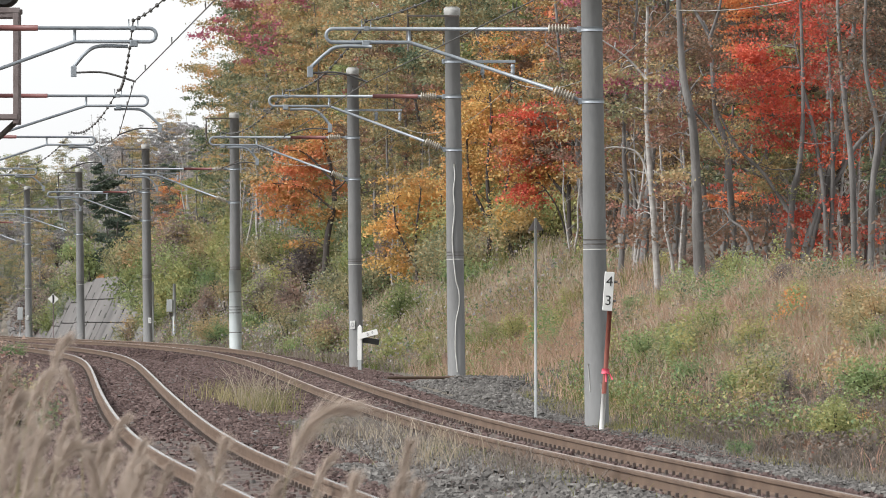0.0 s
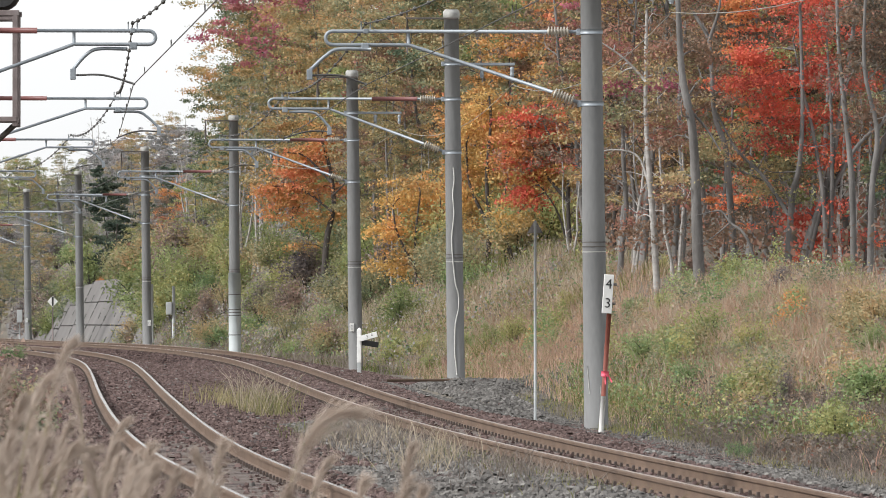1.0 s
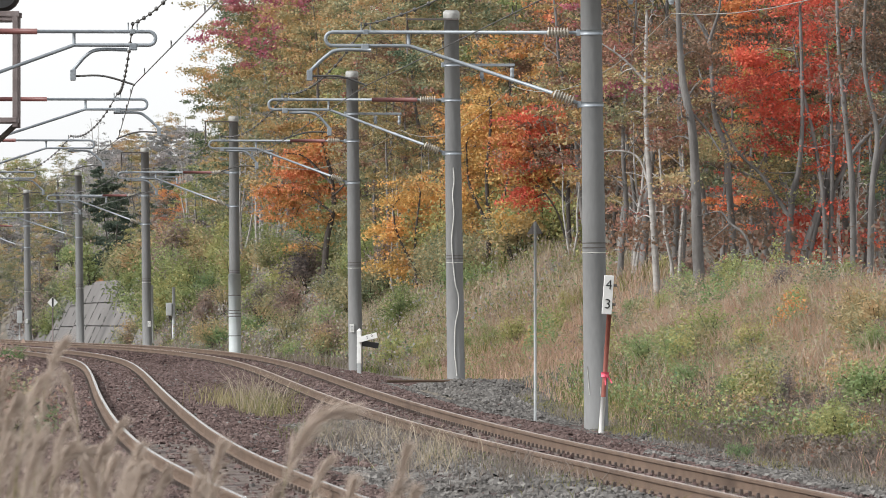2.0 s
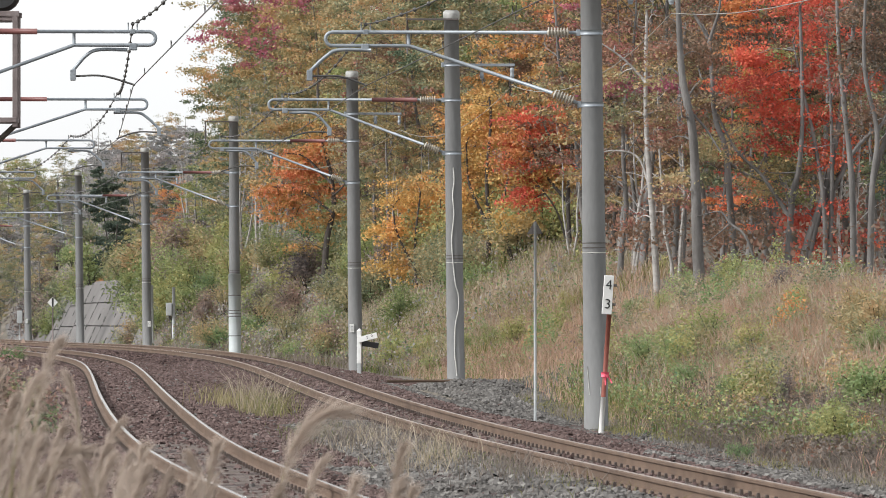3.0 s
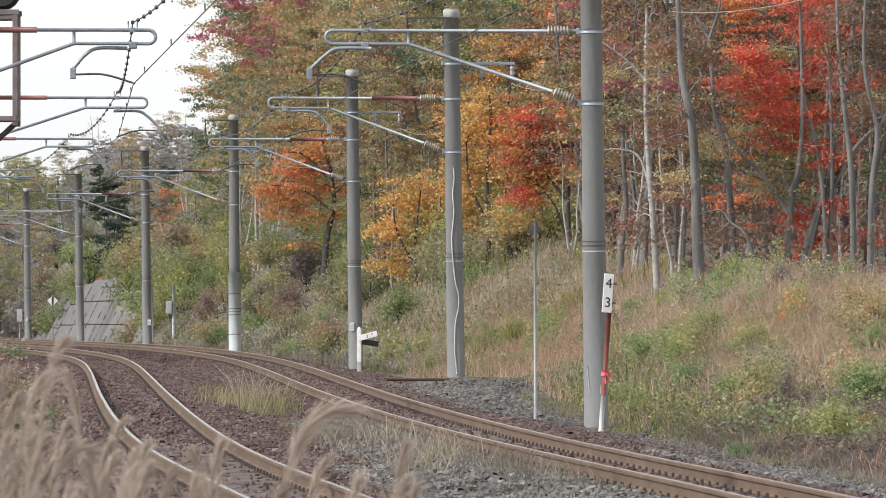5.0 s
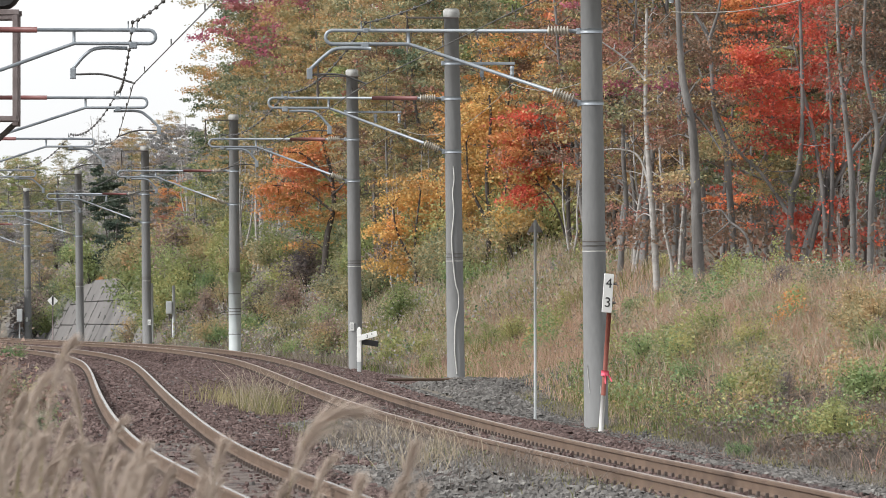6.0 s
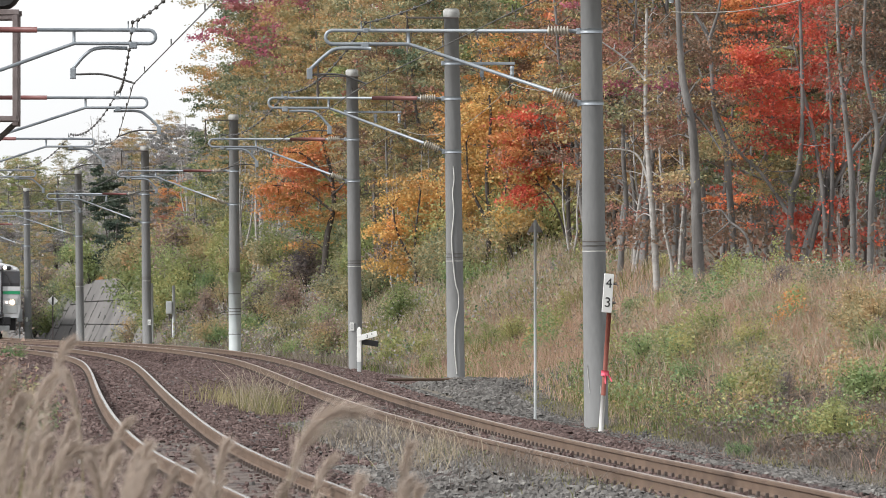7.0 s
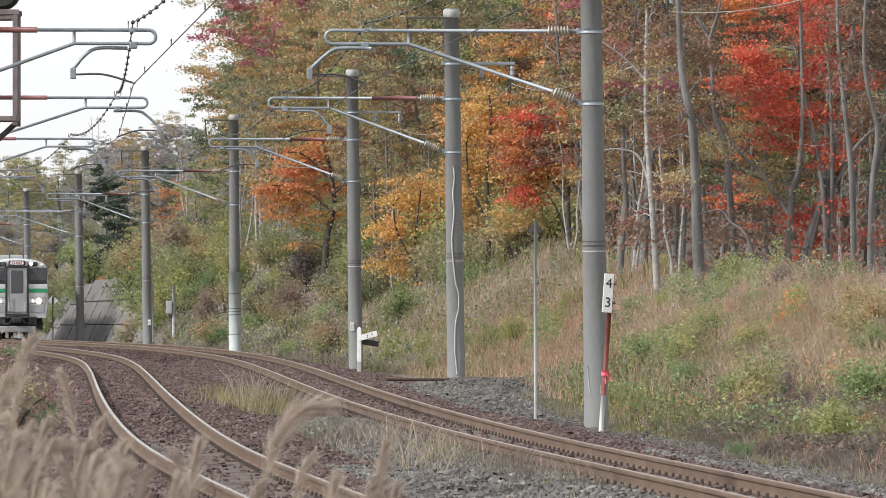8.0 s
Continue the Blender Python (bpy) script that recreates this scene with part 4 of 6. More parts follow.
def car(front):
    """A railcar with its leading end at the origin, running towards -y."""
    o = tagged(new("railcar"), "silver railcar with a green stripe and lit headlamps" if front else "silver trailing railcar with a green stripe", "train", "cars of the train")
    bm = B()
    p = section(1.42, 0.95, 3.22, 3.62)
    rings = []
    for y, k in ((0.0, 0.965), (0.12, 0.99), (0.5, 1.0), (20.3, 1.0)):
        rings.append([bm.verts.new((x * k, y, z if z < 3.0 else z - (0.10 if y < 0.1 else 0))) for x, z in p])
    for a, b in zip(rings, rings[1:]):
        for i in range(len(p)):
            bm.faces.new((a[i], a[(i + 1) % len(p)], b[(i + 1) % len(p)], b[i]))
    bm.faces.new(rings[0][::-1])
    bm.faces.new(rings[-1])
    bmesh.ops.recalc_face_normals(bm, faces=bm.faces)
    body = part("body", bm, STEEL, o)
    for s in (-1, 1):
        bm = B()
        box(bm, s * 1.425 - 0.012, s * 1.425 + 0.012, 0.4, 20.2, 2.12, 2.24)
        part("side_stripe", bm, TRAIN_GREEN, body)
        for k in range(8):
            bm = B()
            box(bm, s * 1.42 - 0.012, s * 1.42 + 0.012, 1.6 + 2.3 * k, 3.3 + 2.3 * k, 2.35, 3.05, 0.008)
            part("side_window", bm, GLASS, body)
    bm = B()
    box(bm, -1.2, 1.2, 0.8, 19.5, 0.35, 0.96, 0.05)
    part("underframe", bm, TRAIN_DARK, o)
    for y in (3.3, 16.5):
        bm = B()
        for dy in (-1.05, 1.05):
            for s in (-1, 1):
                tube(bm, [(s * 0.50, y + dy, 0.43), (s * 0.60, y + dy, 0.43)], 0.43, 20)
            tube(bm, [(-0.6, y + dy, 0.43), (0.6, y + dy, 0.43)], 0.07, 8)
        part("wheelset", bm, TRAIN_DARK, o)
    bm = B()
    box(bm, -0.75, 0.75, 5, 8, 3.55, 3.80, 0.05)
    part("roof_unit", bm, BOX_GREY, o)
    if front:
        for s in (-1, 1):
            bm = B()
            box(bm, min(s * 0.50, s * 1.35), max(s * 0.50, s * 1.35), -0.03, 0.05, 2.48, 3.20, 0.02)
            part("windscreen", bm, GLASS, body, "dark front window")
            bm = B()
            box(bm, min(s * 0.50, s * 1.36), max(s * 0.50, s * 1.36), -0.035, 0.05, 2.26, 2.46, 0.008)
            part("white_band", bm, TRAIN_WHITE, body)
            bm = B()
            box(bm, min(s * 0.50, s * 1.36), max(s * 0.50, s * 1.36), -0.04, 0.05, 2.09, 2.24, 0.008)
            part("green_stripe", bm, TRAIN_GREEN, body)
            bm = B()
            box(bm, min(s * 0.50, s * 1.05), max(s * 0.50, s * 1.05), -0.03, 0.05, 1.58, 1.82, 0.03)
            part("lamp_housing", bm, TRAIN_WHITE, body)
            for x, r, mt in ((0.98, 0.12, LAMP), (0.72, 0.05, TOP_LAMP)):
                bm = B()
                tube(bm, [(s * x, -0.05, 1.70), (s * x, 0.0, 1.70)], r, 16)
                part("headlamp", bm, mt, body, "glowing headlamp")
            bm = B()
            box(bm, min(s * 0.48, s * 0.92), max(s * 0.48, s * 0.92), -0.09, 0.05, 3.26, 3.46, 0.05)
            part("top_lamp_housing", bm, TRAIN_DARK, body)
            bm = B()
            tube(bm, [(s * 0.62, -0.12, 3.37), (s * 0.62, -0.05, 3.37)], 0.085, 16)
            part("top_lamp", bm, TOP_LAMP if s > 0 else GLASS, body, "glowing upper lamp" if s > 0 else "unlit upper lamp")
            bm = B()
            box(bm, min(s * 0.50, s * 0.90), max(s * 0.50, s * 0.90), -0.10, 0.3, 0.62, 1.0, 0.03)
            part("skirt", bm, TRAIN_DARK, o)
            bm = B()
            box(bm, min(s * 0.50, s * 1.30), max(s * 0.50, s * 1.30), -0.028, 0.05, 1.86, 2.085, 0.02)
            part("face_panel", bm, STEEL, body)
            bm = B()
            box(bm, min(s * 0.50, s * 1.24), max(s * 0.50, s * 1.24), -0.026, 0.05, 1.16, 1.565, 0.03)
            part("lower_panel", bm, BOX_GREY, body, "dusty grey lower front panel")
            bm = B()
            box(bm, min(s * 1.07, s * 1.28), max(s * 1.07, s * 1.28), -0.026, 0.05, 1.58, 1.85, 0.02)
            part("corner_panel", bm, BOX_GREY, body)
            bm = B()
            box(bm, min(s * 0.52, s * 1.33), max(s * 0.52, s * 1.33), -0.036, 0.0, 2.47, 2.64, 0.01)
            part("window_sill", bm, TRAIN_DARK, body, "black band below the front window")
            bm = B()
            tube(bm, arc([(s * 0.85, -0.06, 2.55), (s * 0.80, -0.07, 2.85), (s * 0.62, -0.06, 3.08)]), 0.014, 5)
            part("wiper", bm, TRAIN_DARK, body)
            bm = B()
            box(bm, min(s * 0.94, s * 1.18), max(s * 0.94, s * 1.18), -0.05, 0.05, 3.22, 3.34, 0.04)
            box(bm, min(s * 0.38, s * 0.47), max(s * 0.38, s * 0.47), -0.05, 0.05, 3.22, 3.46, 0.03)
            part("forehead", bm, TRAIN_WHITE, body, "white rounded forehead")
            bm = B()
            tube(bm, [(s * 0.36, -0.14, 1.25), (s * 0.36, -0.14, 2.0)], 0.016, 6)
            part("grab_rail", bm, STEEL, body)
            bm = B()
            tube(bm, arc([(s * 0.2, -0.3, 0.95), (s * 0.35, -0.42, 0.72), (s * 0.55, -0.2, 0.68), (s * 0.62, 0, 0.95)]), 0.03, 6)
            part("hose", bm, TRAIN_DARK, o)
        bm = B()
        box(bm, -0.47, 0.47, -0.07, 0.05, 1.20, 3.22, 0.03)
        door = part("end_door", bm, BOX_GREY, body, "grey gangway door with a tall window")
        bm = B()
        box(bm, -0.52, -0.44, -0.12, 0.0, 1.15, 3.28, 0.02)
        box(bm, 0.44, 0.52, -0.12, 0.0, 1.15, 3.28, 0.02)
        box(bm, -0.435, 0.435, -0.12, 0.0, 3.20, 3.28, 0.02)
        part("door_frame", bm, TRAIN_DARK, door)
        bm = B()
        box(bm, -0.27, 0.27, -0.085, -0.06, 2.05, 3.08, 0.02)
        part("door_window", bm, GLASS, door)
        bm = B()
        box(bm, -0.36, 0.36, -0.10, 0.05, 3.30, 3.52, 0.03)
        db = part("destination_box", bm, TRAIN_DARK, body)
        bm = B()
        box(bm, -0.29, 0.29, -0.112, -0.102, 3.34, 3.47)
        part("destination_panel", bm, PANEL, db, "lit destination panel with red bars")
        bm = B()
        for k in range(5):
            box(bm, -0.24 + 0.10 * k, -0.17 + 0.10 * k, -0.120, -0.114, 3.37, 3.44)
        part("writing", bm, RED_TUBE, db)
        bm = B()
        box(bm, -0.55, 0.55, -0.25, 0.4, 1.02, 1.14, 0.02)
        box(bm, -0.22, 0.22, -0.45, 0.3, 0.72, 0.98, 0.06)
        part("coupler", bm, TRAIN_DARK, o)
        bm = B()
        box(bm, -0.85, 0.85, -0.15, 0.1, 0.30, 0.58, 0.04)
        part("plough", bm, BOX_GREY, o, "pale grey plough plate")
        bm = B()
        for s in (-0.3, 0.3):
            tube(bm, arc([(s, 0.3, 3.58), (s, 0.3, 3.85), (s * 0.4, 0.5, 3.85)]), 0.03, 6)
        part("roof_fitting", bm, DARK_STEEL, o)
    return o


# ---- trees ----
def leaflets(centres, size, rr, aspect=0.75):
    """Small pointed leaves, freely turned but mostly lying flat, about the given places."""
    n = len(centres)
    d = rr.normal(0, 1, (n, 3)) * (1, 1, 0.6)
    d /= np.linalg.norm(d, axis=1, keepdims=True)
    e = np.cross(d, rr.normal(0, 1, (n, 3)) + (0, 0, 0.5))
    e /= np.linalg.norm(e, axis=1, keepdims=True) + 1e-9
    s = size * rr.uniform(0.6, 1.35, (n, 1))
    a, b = d * s * 0.5, e * s * 0.5 * aspect
    v = np.stack([centres - a - b, centres - a + b, centres + a], 1).reshape(-1, 3)
    return v, np.arange(3 * n).reshape(-1, 3)


def quads(centres, size, rr, droop=0.0, aspect=0.6):
    """Leaf-shaped pieces, freely turned, about the given places."""
    n = len(centres)
    d = rr.normal(0, 1, (n, 3))
    d[:, 2] -= droop
    d /= np.linalg.norm(d, axis=1, keepdims=True)
    e = np.cross(d, rr.normal(0, 1, (n, 3)))
    e /= np.linalg.norm(e, axis=1, keepdims=True) + 1e-9
    s = size * rr.uniform(0.6, 1.35, (n, 1))
    a, b = d * s * 0.5, e * s * 0.5 * aspect
    v = np.stack([centres - a, centres + b - a * 0.1, centres + a, centres - b - a * 0.1], 1).reshape(-1, 3)
    return v, np.arange(4 * n).reshape(-1, 4)


def tree(name, label, leaf, bark, height, crown_r, bare, leaves, size, seed, trunk_r=0.12, stems=1, clump=0.55, spread=0.0, flat=0.5):
    """A tapered, slightly crooked trunk with limbs, and a crown of clumps of single leaves."""
    rr = np.random.default_rng(seed)
    o = tagged(new(name), label, "tree", "trees of the wood")
    bm = B()
    tips = []
    for st in range(stems):
        lean = rr.normal(0, 0.05 + spread, 2)
        pts, rad = [], []
        n = 8
        wob = rr.normal(0, 0.10, (n + 1, 2)).cumsum(0) * 0.7
        r0 = trunk_r * (1 if stems == 1 else rr.uniform(0.6, 1.0))
        for i in range(n + 1):
            h = -0.4 + (height * 0.93 + 0.4) * i / n
            pts.append(Vector((lean[0] * max(h, 0) + wob[i, 0] + (st - (stems - 1) / 2) * 0.22, lean[1] * max(h, 0) + wob[i, 1], h)))
            rad.append(r0 * (1 - 0.86 * i / n) + (0.35 * r0 if i == 0 else 0))
        tube(bm, pts, rad, 9)
        limbs = max(5, int(11 / stems) + 3)
        for k in range(limbs):
            f = bare * 0.75 + (0.97 - bare * 0.75) * (k + rr.random() * 0.8) / limbs
            i = min(int(f * n), n - 1)
            p = pts[i].lerp(pts[i + 1], f * n - i)
            az = rr.uniform(0, 6.283)
            reach = crown_r * rr.uniform(0.55, 1.05) * (1.15 - 0.65 * max(0, f - 0.55) / 0.45)
            q = p + Vector((math.cos(az) * reach, math.sin(az) * reach, reach * rr.uniform(0.15, 0.8)))
            mid = p.lerp(q, 0.5) + Vector((rr.normal(0, 0.1), rr.normal(0, 0.1), rr.normal(0.05, 0.12)))
            rl = max(0.010, rad[i] * 0.42)
            tube(bm, arc([p, mid, q], 4), [rl * (1 - 0.85 * u / 8) for u in range(9)], 5)
            tips += [(mid, 0.55), (q, 1.0), (p.lerp(q, 0.78), 0.8)]
            for _ in range(2):
                b0 = p.lerp(q, rr.uniform(0.4, 0.85))
                b1 = b0 + Vector(rr.normal(0, 0.33, 3).tolist()) * crown_r * 0.55
                tube(bm, [b0, b0.lerp(b1, 0.5) + Vector(rr.normal(0, 0.05, 3).tolist()), b1], [rl * 0.4, rl * 0.25, 0.006], 4)
                tips.append((b1, 0.8))
        tips.append((pts[-1], 1.0))
    part("trunk", bm, bark, o)
    if leaves:
        c = np.array([t[0][:] for t in tips])
        w = np.array([t[1] for t in tips])
        tufts = max(24, leaves // 75)
        at = c[rr.choice(len(c), tufts, p=w / w.sum())] + rr.normal(0, 1, (tufts, 3)) * clump * crown_r * (0.26, 0.26, 0.20)
        wide = rr.uniform(0.6, 1.25, tufts) * (0.20 + 0.05 * crown_r)
        pick = rr.integers(0, tufts, leaves)
        off = rr.normal(0, 0.55, (leaves, 3)) * wide[pick, None] * (1.25, 1.25, 0.7)
        off[:, 2] *= flat
        v, f = leaflets(at[pick] + off, size, rr)
        raw("crown", v, f, leaf, o)
    return o


stock = {}


def tree_stock():
    L = LEAF
    spec = [
        ("olive", "tree with olive and bronze leaves on grey limbs", L["olive"], BARK, 10.0, 2.3, 0.30, 12500, 0.098, 1),
        ("gold", "broadleaf tree in gold and olive autumn leaf", L["gold"], BARK, 9.5, 2.2, 0.28, 12500, 0.095, 1),
        ("orange", "autumn tree thick with orange leaves", L["orange"], BARK_DARK, 7.0, 1.9, 0.15, 11000, 0.090, 1),
        ("coral", "maple with coral red and orange leaves", L["coral"], BARK_DARK, 7.0, 1.7, 0.25, 10500, 0.082, 1),
        ("red", "slender maple with bright scarlet leaves", L["red"], BARK, 8.5, 1.30, 0.15, 11000, 0.070, 2),
        ("crimson", "tall tree with crimson purple leaves", L["crimson"], BARK_DARK, 10.5, 1.9, 0.70, 11000, 0.10, 1),
        ("brown", "thin tree with sparse brown and gold leaves", L["bronze"], BARK, 10.0, 2.0, 0.30, 8500, 0.090, 1),
        ("rust", "thin tree with rusty red and brown leaves", L["rust"], BARK, 9.5, 2.0, 0.34, 9500, 0.088, 1),
        ("pine", "dark green conifer in the distance", L["pine"], BARK_DARK, 9.0, 1.5, 0.1, 8000, 0.17, 1),
        ("birch", "slender white-barked birch almost bare", L["haze"], BIRCH, 9.0, 1.3, 0.35, 500, 0.10, 2),
        ("haze", "bare grey-brown tree on the far hillside", L["haze"], BARK, 8.0, 2.0, 0.12, 6000, 0.16, 2),
        ("trunk", "grey-barked tree with few low leaves", L["bronze"], BARK, 11.0, 2.0, 0.42, 5000, 0.088, 1),
        ("lime", "small tree with yellow-green leaves", L["lime"], BARK, 7.0, 1.4, 0.3, 4500, 0.088, 1),
        ("bare", "thin leafless tree with crooked pale branches", L["brown"], BIRCH, 8.0, 1.6, 0.25, 0, 0.12, 2),
    ]
    for i, (k, label, leaf, bark, h, r, bare, n, size, stems) in enumerate(spec):
        stock[k] = [tree(("birch_tree" if k == "birch" else "conifer" if k == "pine" else "tree"), label, leaf, bark, h, r, bare, n, size, 100 + 10 * i + j, (0.13, 0.07, 0.09)[j] if k == "trunk" else (0.10, 0.07, 0.085)[j], stems, 0.75 if k != "red" else 0.6, 0.03, 0.6 if k != "red" else 0.35) for j in range(3)]


tree_stock()
set_already, planted = set(), {}


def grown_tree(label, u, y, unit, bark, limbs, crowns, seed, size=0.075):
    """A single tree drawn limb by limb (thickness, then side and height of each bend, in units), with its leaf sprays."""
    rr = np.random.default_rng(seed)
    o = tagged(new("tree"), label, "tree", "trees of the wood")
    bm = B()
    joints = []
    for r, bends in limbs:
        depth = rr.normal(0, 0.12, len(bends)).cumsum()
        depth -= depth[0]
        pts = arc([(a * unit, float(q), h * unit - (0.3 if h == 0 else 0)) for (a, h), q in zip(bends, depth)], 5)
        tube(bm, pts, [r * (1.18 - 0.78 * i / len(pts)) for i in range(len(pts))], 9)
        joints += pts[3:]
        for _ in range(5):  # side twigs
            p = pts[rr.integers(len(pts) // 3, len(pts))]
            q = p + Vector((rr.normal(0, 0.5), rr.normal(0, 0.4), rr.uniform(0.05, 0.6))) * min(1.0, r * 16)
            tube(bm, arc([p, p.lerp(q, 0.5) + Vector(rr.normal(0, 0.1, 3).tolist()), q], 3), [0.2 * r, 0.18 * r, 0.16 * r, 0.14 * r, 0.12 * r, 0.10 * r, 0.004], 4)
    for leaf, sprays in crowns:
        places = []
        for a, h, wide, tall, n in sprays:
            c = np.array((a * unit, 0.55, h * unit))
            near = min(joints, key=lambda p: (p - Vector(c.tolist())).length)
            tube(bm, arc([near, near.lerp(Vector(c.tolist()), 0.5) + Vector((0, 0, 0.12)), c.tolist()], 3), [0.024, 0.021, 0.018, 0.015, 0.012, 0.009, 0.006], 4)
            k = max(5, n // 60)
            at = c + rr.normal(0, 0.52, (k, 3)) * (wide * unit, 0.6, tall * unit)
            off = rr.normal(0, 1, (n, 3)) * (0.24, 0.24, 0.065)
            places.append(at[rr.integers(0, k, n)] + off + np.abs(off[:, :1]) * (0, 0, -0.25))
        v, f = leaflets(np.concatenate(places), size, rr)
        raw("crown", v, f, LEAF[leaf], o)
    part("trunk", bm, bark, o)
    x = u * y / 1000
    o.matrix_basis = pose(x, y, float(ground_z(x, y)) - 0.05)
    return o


def hero_trees():
    """The trees that stand out at the wood's edge."""
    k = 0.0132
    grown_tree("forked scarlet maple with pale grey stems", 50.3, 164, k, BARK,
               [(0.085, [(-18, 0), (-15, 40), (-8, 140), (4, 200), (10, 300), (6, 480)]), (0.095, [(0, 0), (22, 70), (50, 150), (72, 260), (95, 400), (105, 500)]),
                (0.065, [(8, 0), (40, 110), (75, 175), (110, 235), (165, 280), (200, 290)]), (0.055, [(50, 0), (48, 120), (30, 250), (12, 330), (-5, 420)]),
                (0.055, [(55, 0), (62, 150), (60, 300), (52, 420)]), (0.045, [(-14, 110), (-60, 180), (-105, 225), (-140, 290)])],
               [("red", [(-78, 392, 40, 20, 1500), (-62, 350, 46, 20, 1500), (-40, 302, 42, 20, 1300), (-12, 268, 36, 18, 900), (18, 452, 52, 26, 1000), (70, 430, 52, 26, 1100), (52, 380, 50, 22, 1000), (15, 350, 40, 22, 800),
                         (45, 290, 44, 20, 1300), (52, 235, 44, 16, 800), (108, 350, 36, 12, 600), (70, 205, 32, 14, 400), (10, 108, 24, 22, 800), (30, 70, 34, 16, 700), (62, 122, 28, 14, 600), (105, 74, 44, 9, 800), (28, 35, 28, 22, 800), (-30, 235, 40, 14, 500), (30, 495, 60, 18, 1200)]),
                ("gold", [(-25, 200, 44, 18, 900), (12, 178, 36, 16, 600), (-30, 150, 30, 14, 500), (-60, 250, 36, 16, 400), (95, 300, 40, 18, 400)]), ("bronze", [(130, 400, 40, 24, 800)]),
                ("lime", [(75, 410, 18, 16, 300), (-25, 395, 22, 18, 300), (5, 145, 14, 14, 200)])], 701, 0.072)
    grown_tree("tall straight grey tree with rusty leaves above", 36.6, 163, k, BARK,
               [(0.125, [(0, 0), (-6, 100), (-8, 180), (-15, 290), (-32, 380), (-38, 470), (-42, 560)]), (0.035, [(-20, 325), (10, 290), (35, 250)])],
               [("rust", [(-60, 440, 50, 30, 900), (10, 420, 45, 26, 700), (-50, 330, 40, 20, 400), (-60, 270, 30, 30, 500), (30, 110, 26, 30, 600)]), ("olive", [(-50, 400, 50, 30, 800), (20, 250, 40, 30, 600), (-40, 200, 45, 26, 700)])], 702, 0.075)
    grown_tree("crooked pale-barked tree with sparse olive leaves", 30.6, 166, k, BIRCH,
               [(0.075, [(0, 0), (-8, 120), (-17, 240), (-22, 330), (-22, 440), (-20, 520)]), (0.03, [(-22, 390), (-60, 430), (-110, 465)]), (0.028, [(-15, 200), (-35, 255), (-75, 268), (-112, 262)])],
               [("olive", [(-70, 400, 50, 26, 900), (20, 330, 40, 30, 700), (-60, 330, 44, 26, 700)]), ("rust", [(-75, 450, 46, 30, 900), (30, 300, 40, 30, 800), (-40, 140, 50, 40, 900), (20, 200, 40, 26, 600)]), ("crimson", [(-80, 385, 34, 16, 500), (25, 390, 30, 16, 350)])], 703, 0.075)
    grown_tree("slender grey tree forking high up", 41.9, 168, k, BARK,
               [(0.08, [(0, 0), (-12, 110), (-22, 230), (-40, 290), (-47, 380), (-52, 430), (-80, 480)]), (0.04, [(-52, 425), (-35, 480), (-30, 520)]), (0.035, [(-24, 215), (10, 190), (50, 170), (70, 130)])],
               [("rust", [(-60, 450, 50, 30, 800), (-20, 330, 40, 26, 600), (20, 120, 40, 30, 700)]), ("gold", [(-10, 250, 36, 26, 600), (30, 180, 30, 24, 500)])], 704, 0.075)
    grown_tree("thin bent leafless sapling with grey bark", 45.8, 160, k, BARK,
               [(0.03, [(0, 0), (-30, 80), (-60, 110), (-78, 130), (-118, 122)]), (0.016, [(-60, 110), (-90, 85), (-112, 72)])], [], 705)
    for u, y, bends, seed in ((58.5, 160, [(0, 0), (-5, 180), (-20, 330), (-28, 430), (-30, 520)], 706), (60.7, 158, [(0, 0), (2, 150), (12, 250), (-10, 360), (-8, 500)], 707), (60.1, 165, [(0, 0), (10, 130), (25, 200), (52, 300), (60, 420)], 708), (54.3, 170, [(0, 0), (-4, 160), (6, 300), (2, 460)], 709), (33.8, 172, [(0, 0), (6, 140), (-4, 300), (8, 460)], 710)):
        grown_tree("leaning grey-barked tree with thin brown leaves", u, y, k, BARK, [(0.07, bends), (0.03, [bends[2], (bends[2][0] + 35, bends[2][1] + 60), (bends[2][0] + 80, bends[2][1] + 85)])],
                   [("rust", [(10, 470, 46, 24, 700), (-20, 360, 40, 24, 500)]), ("bronze", [(20, 410, 46, 30, 700), (0, 280, 40, 26, 400)])], seed, 0.075)
    k = 0.0172
    grown_tree("rounded tree in yellow-orange leaf", 6.2, 212, 0.0205, BARK_DARK,
               [(0.07, [(0, 0), (4, 60), (0, 130), (6, 210), (4, 250)]), (0.05, [(2, 60), (-25, 120), (-30, 180)]), (0.05, [(4, 50), (30, 120), (34, 190)])],
               [("amber", [(0, 235, 36, 18, 1700), (-22, 190, 34, 24, 1900), (24, 185, 34, 26, 1900), (0, 145, 48, 26, 2200), (-30, 95, 34, 26, 1500), (26, 90, 36, 26, 1500)]), ("orange", [(10, 210, 30, 20, 900), (-24, 140, 34, 24, 1000), (30, 130, 30, 20, 900), (0, 60, 50, 20, 900)])], 711, 0.082)
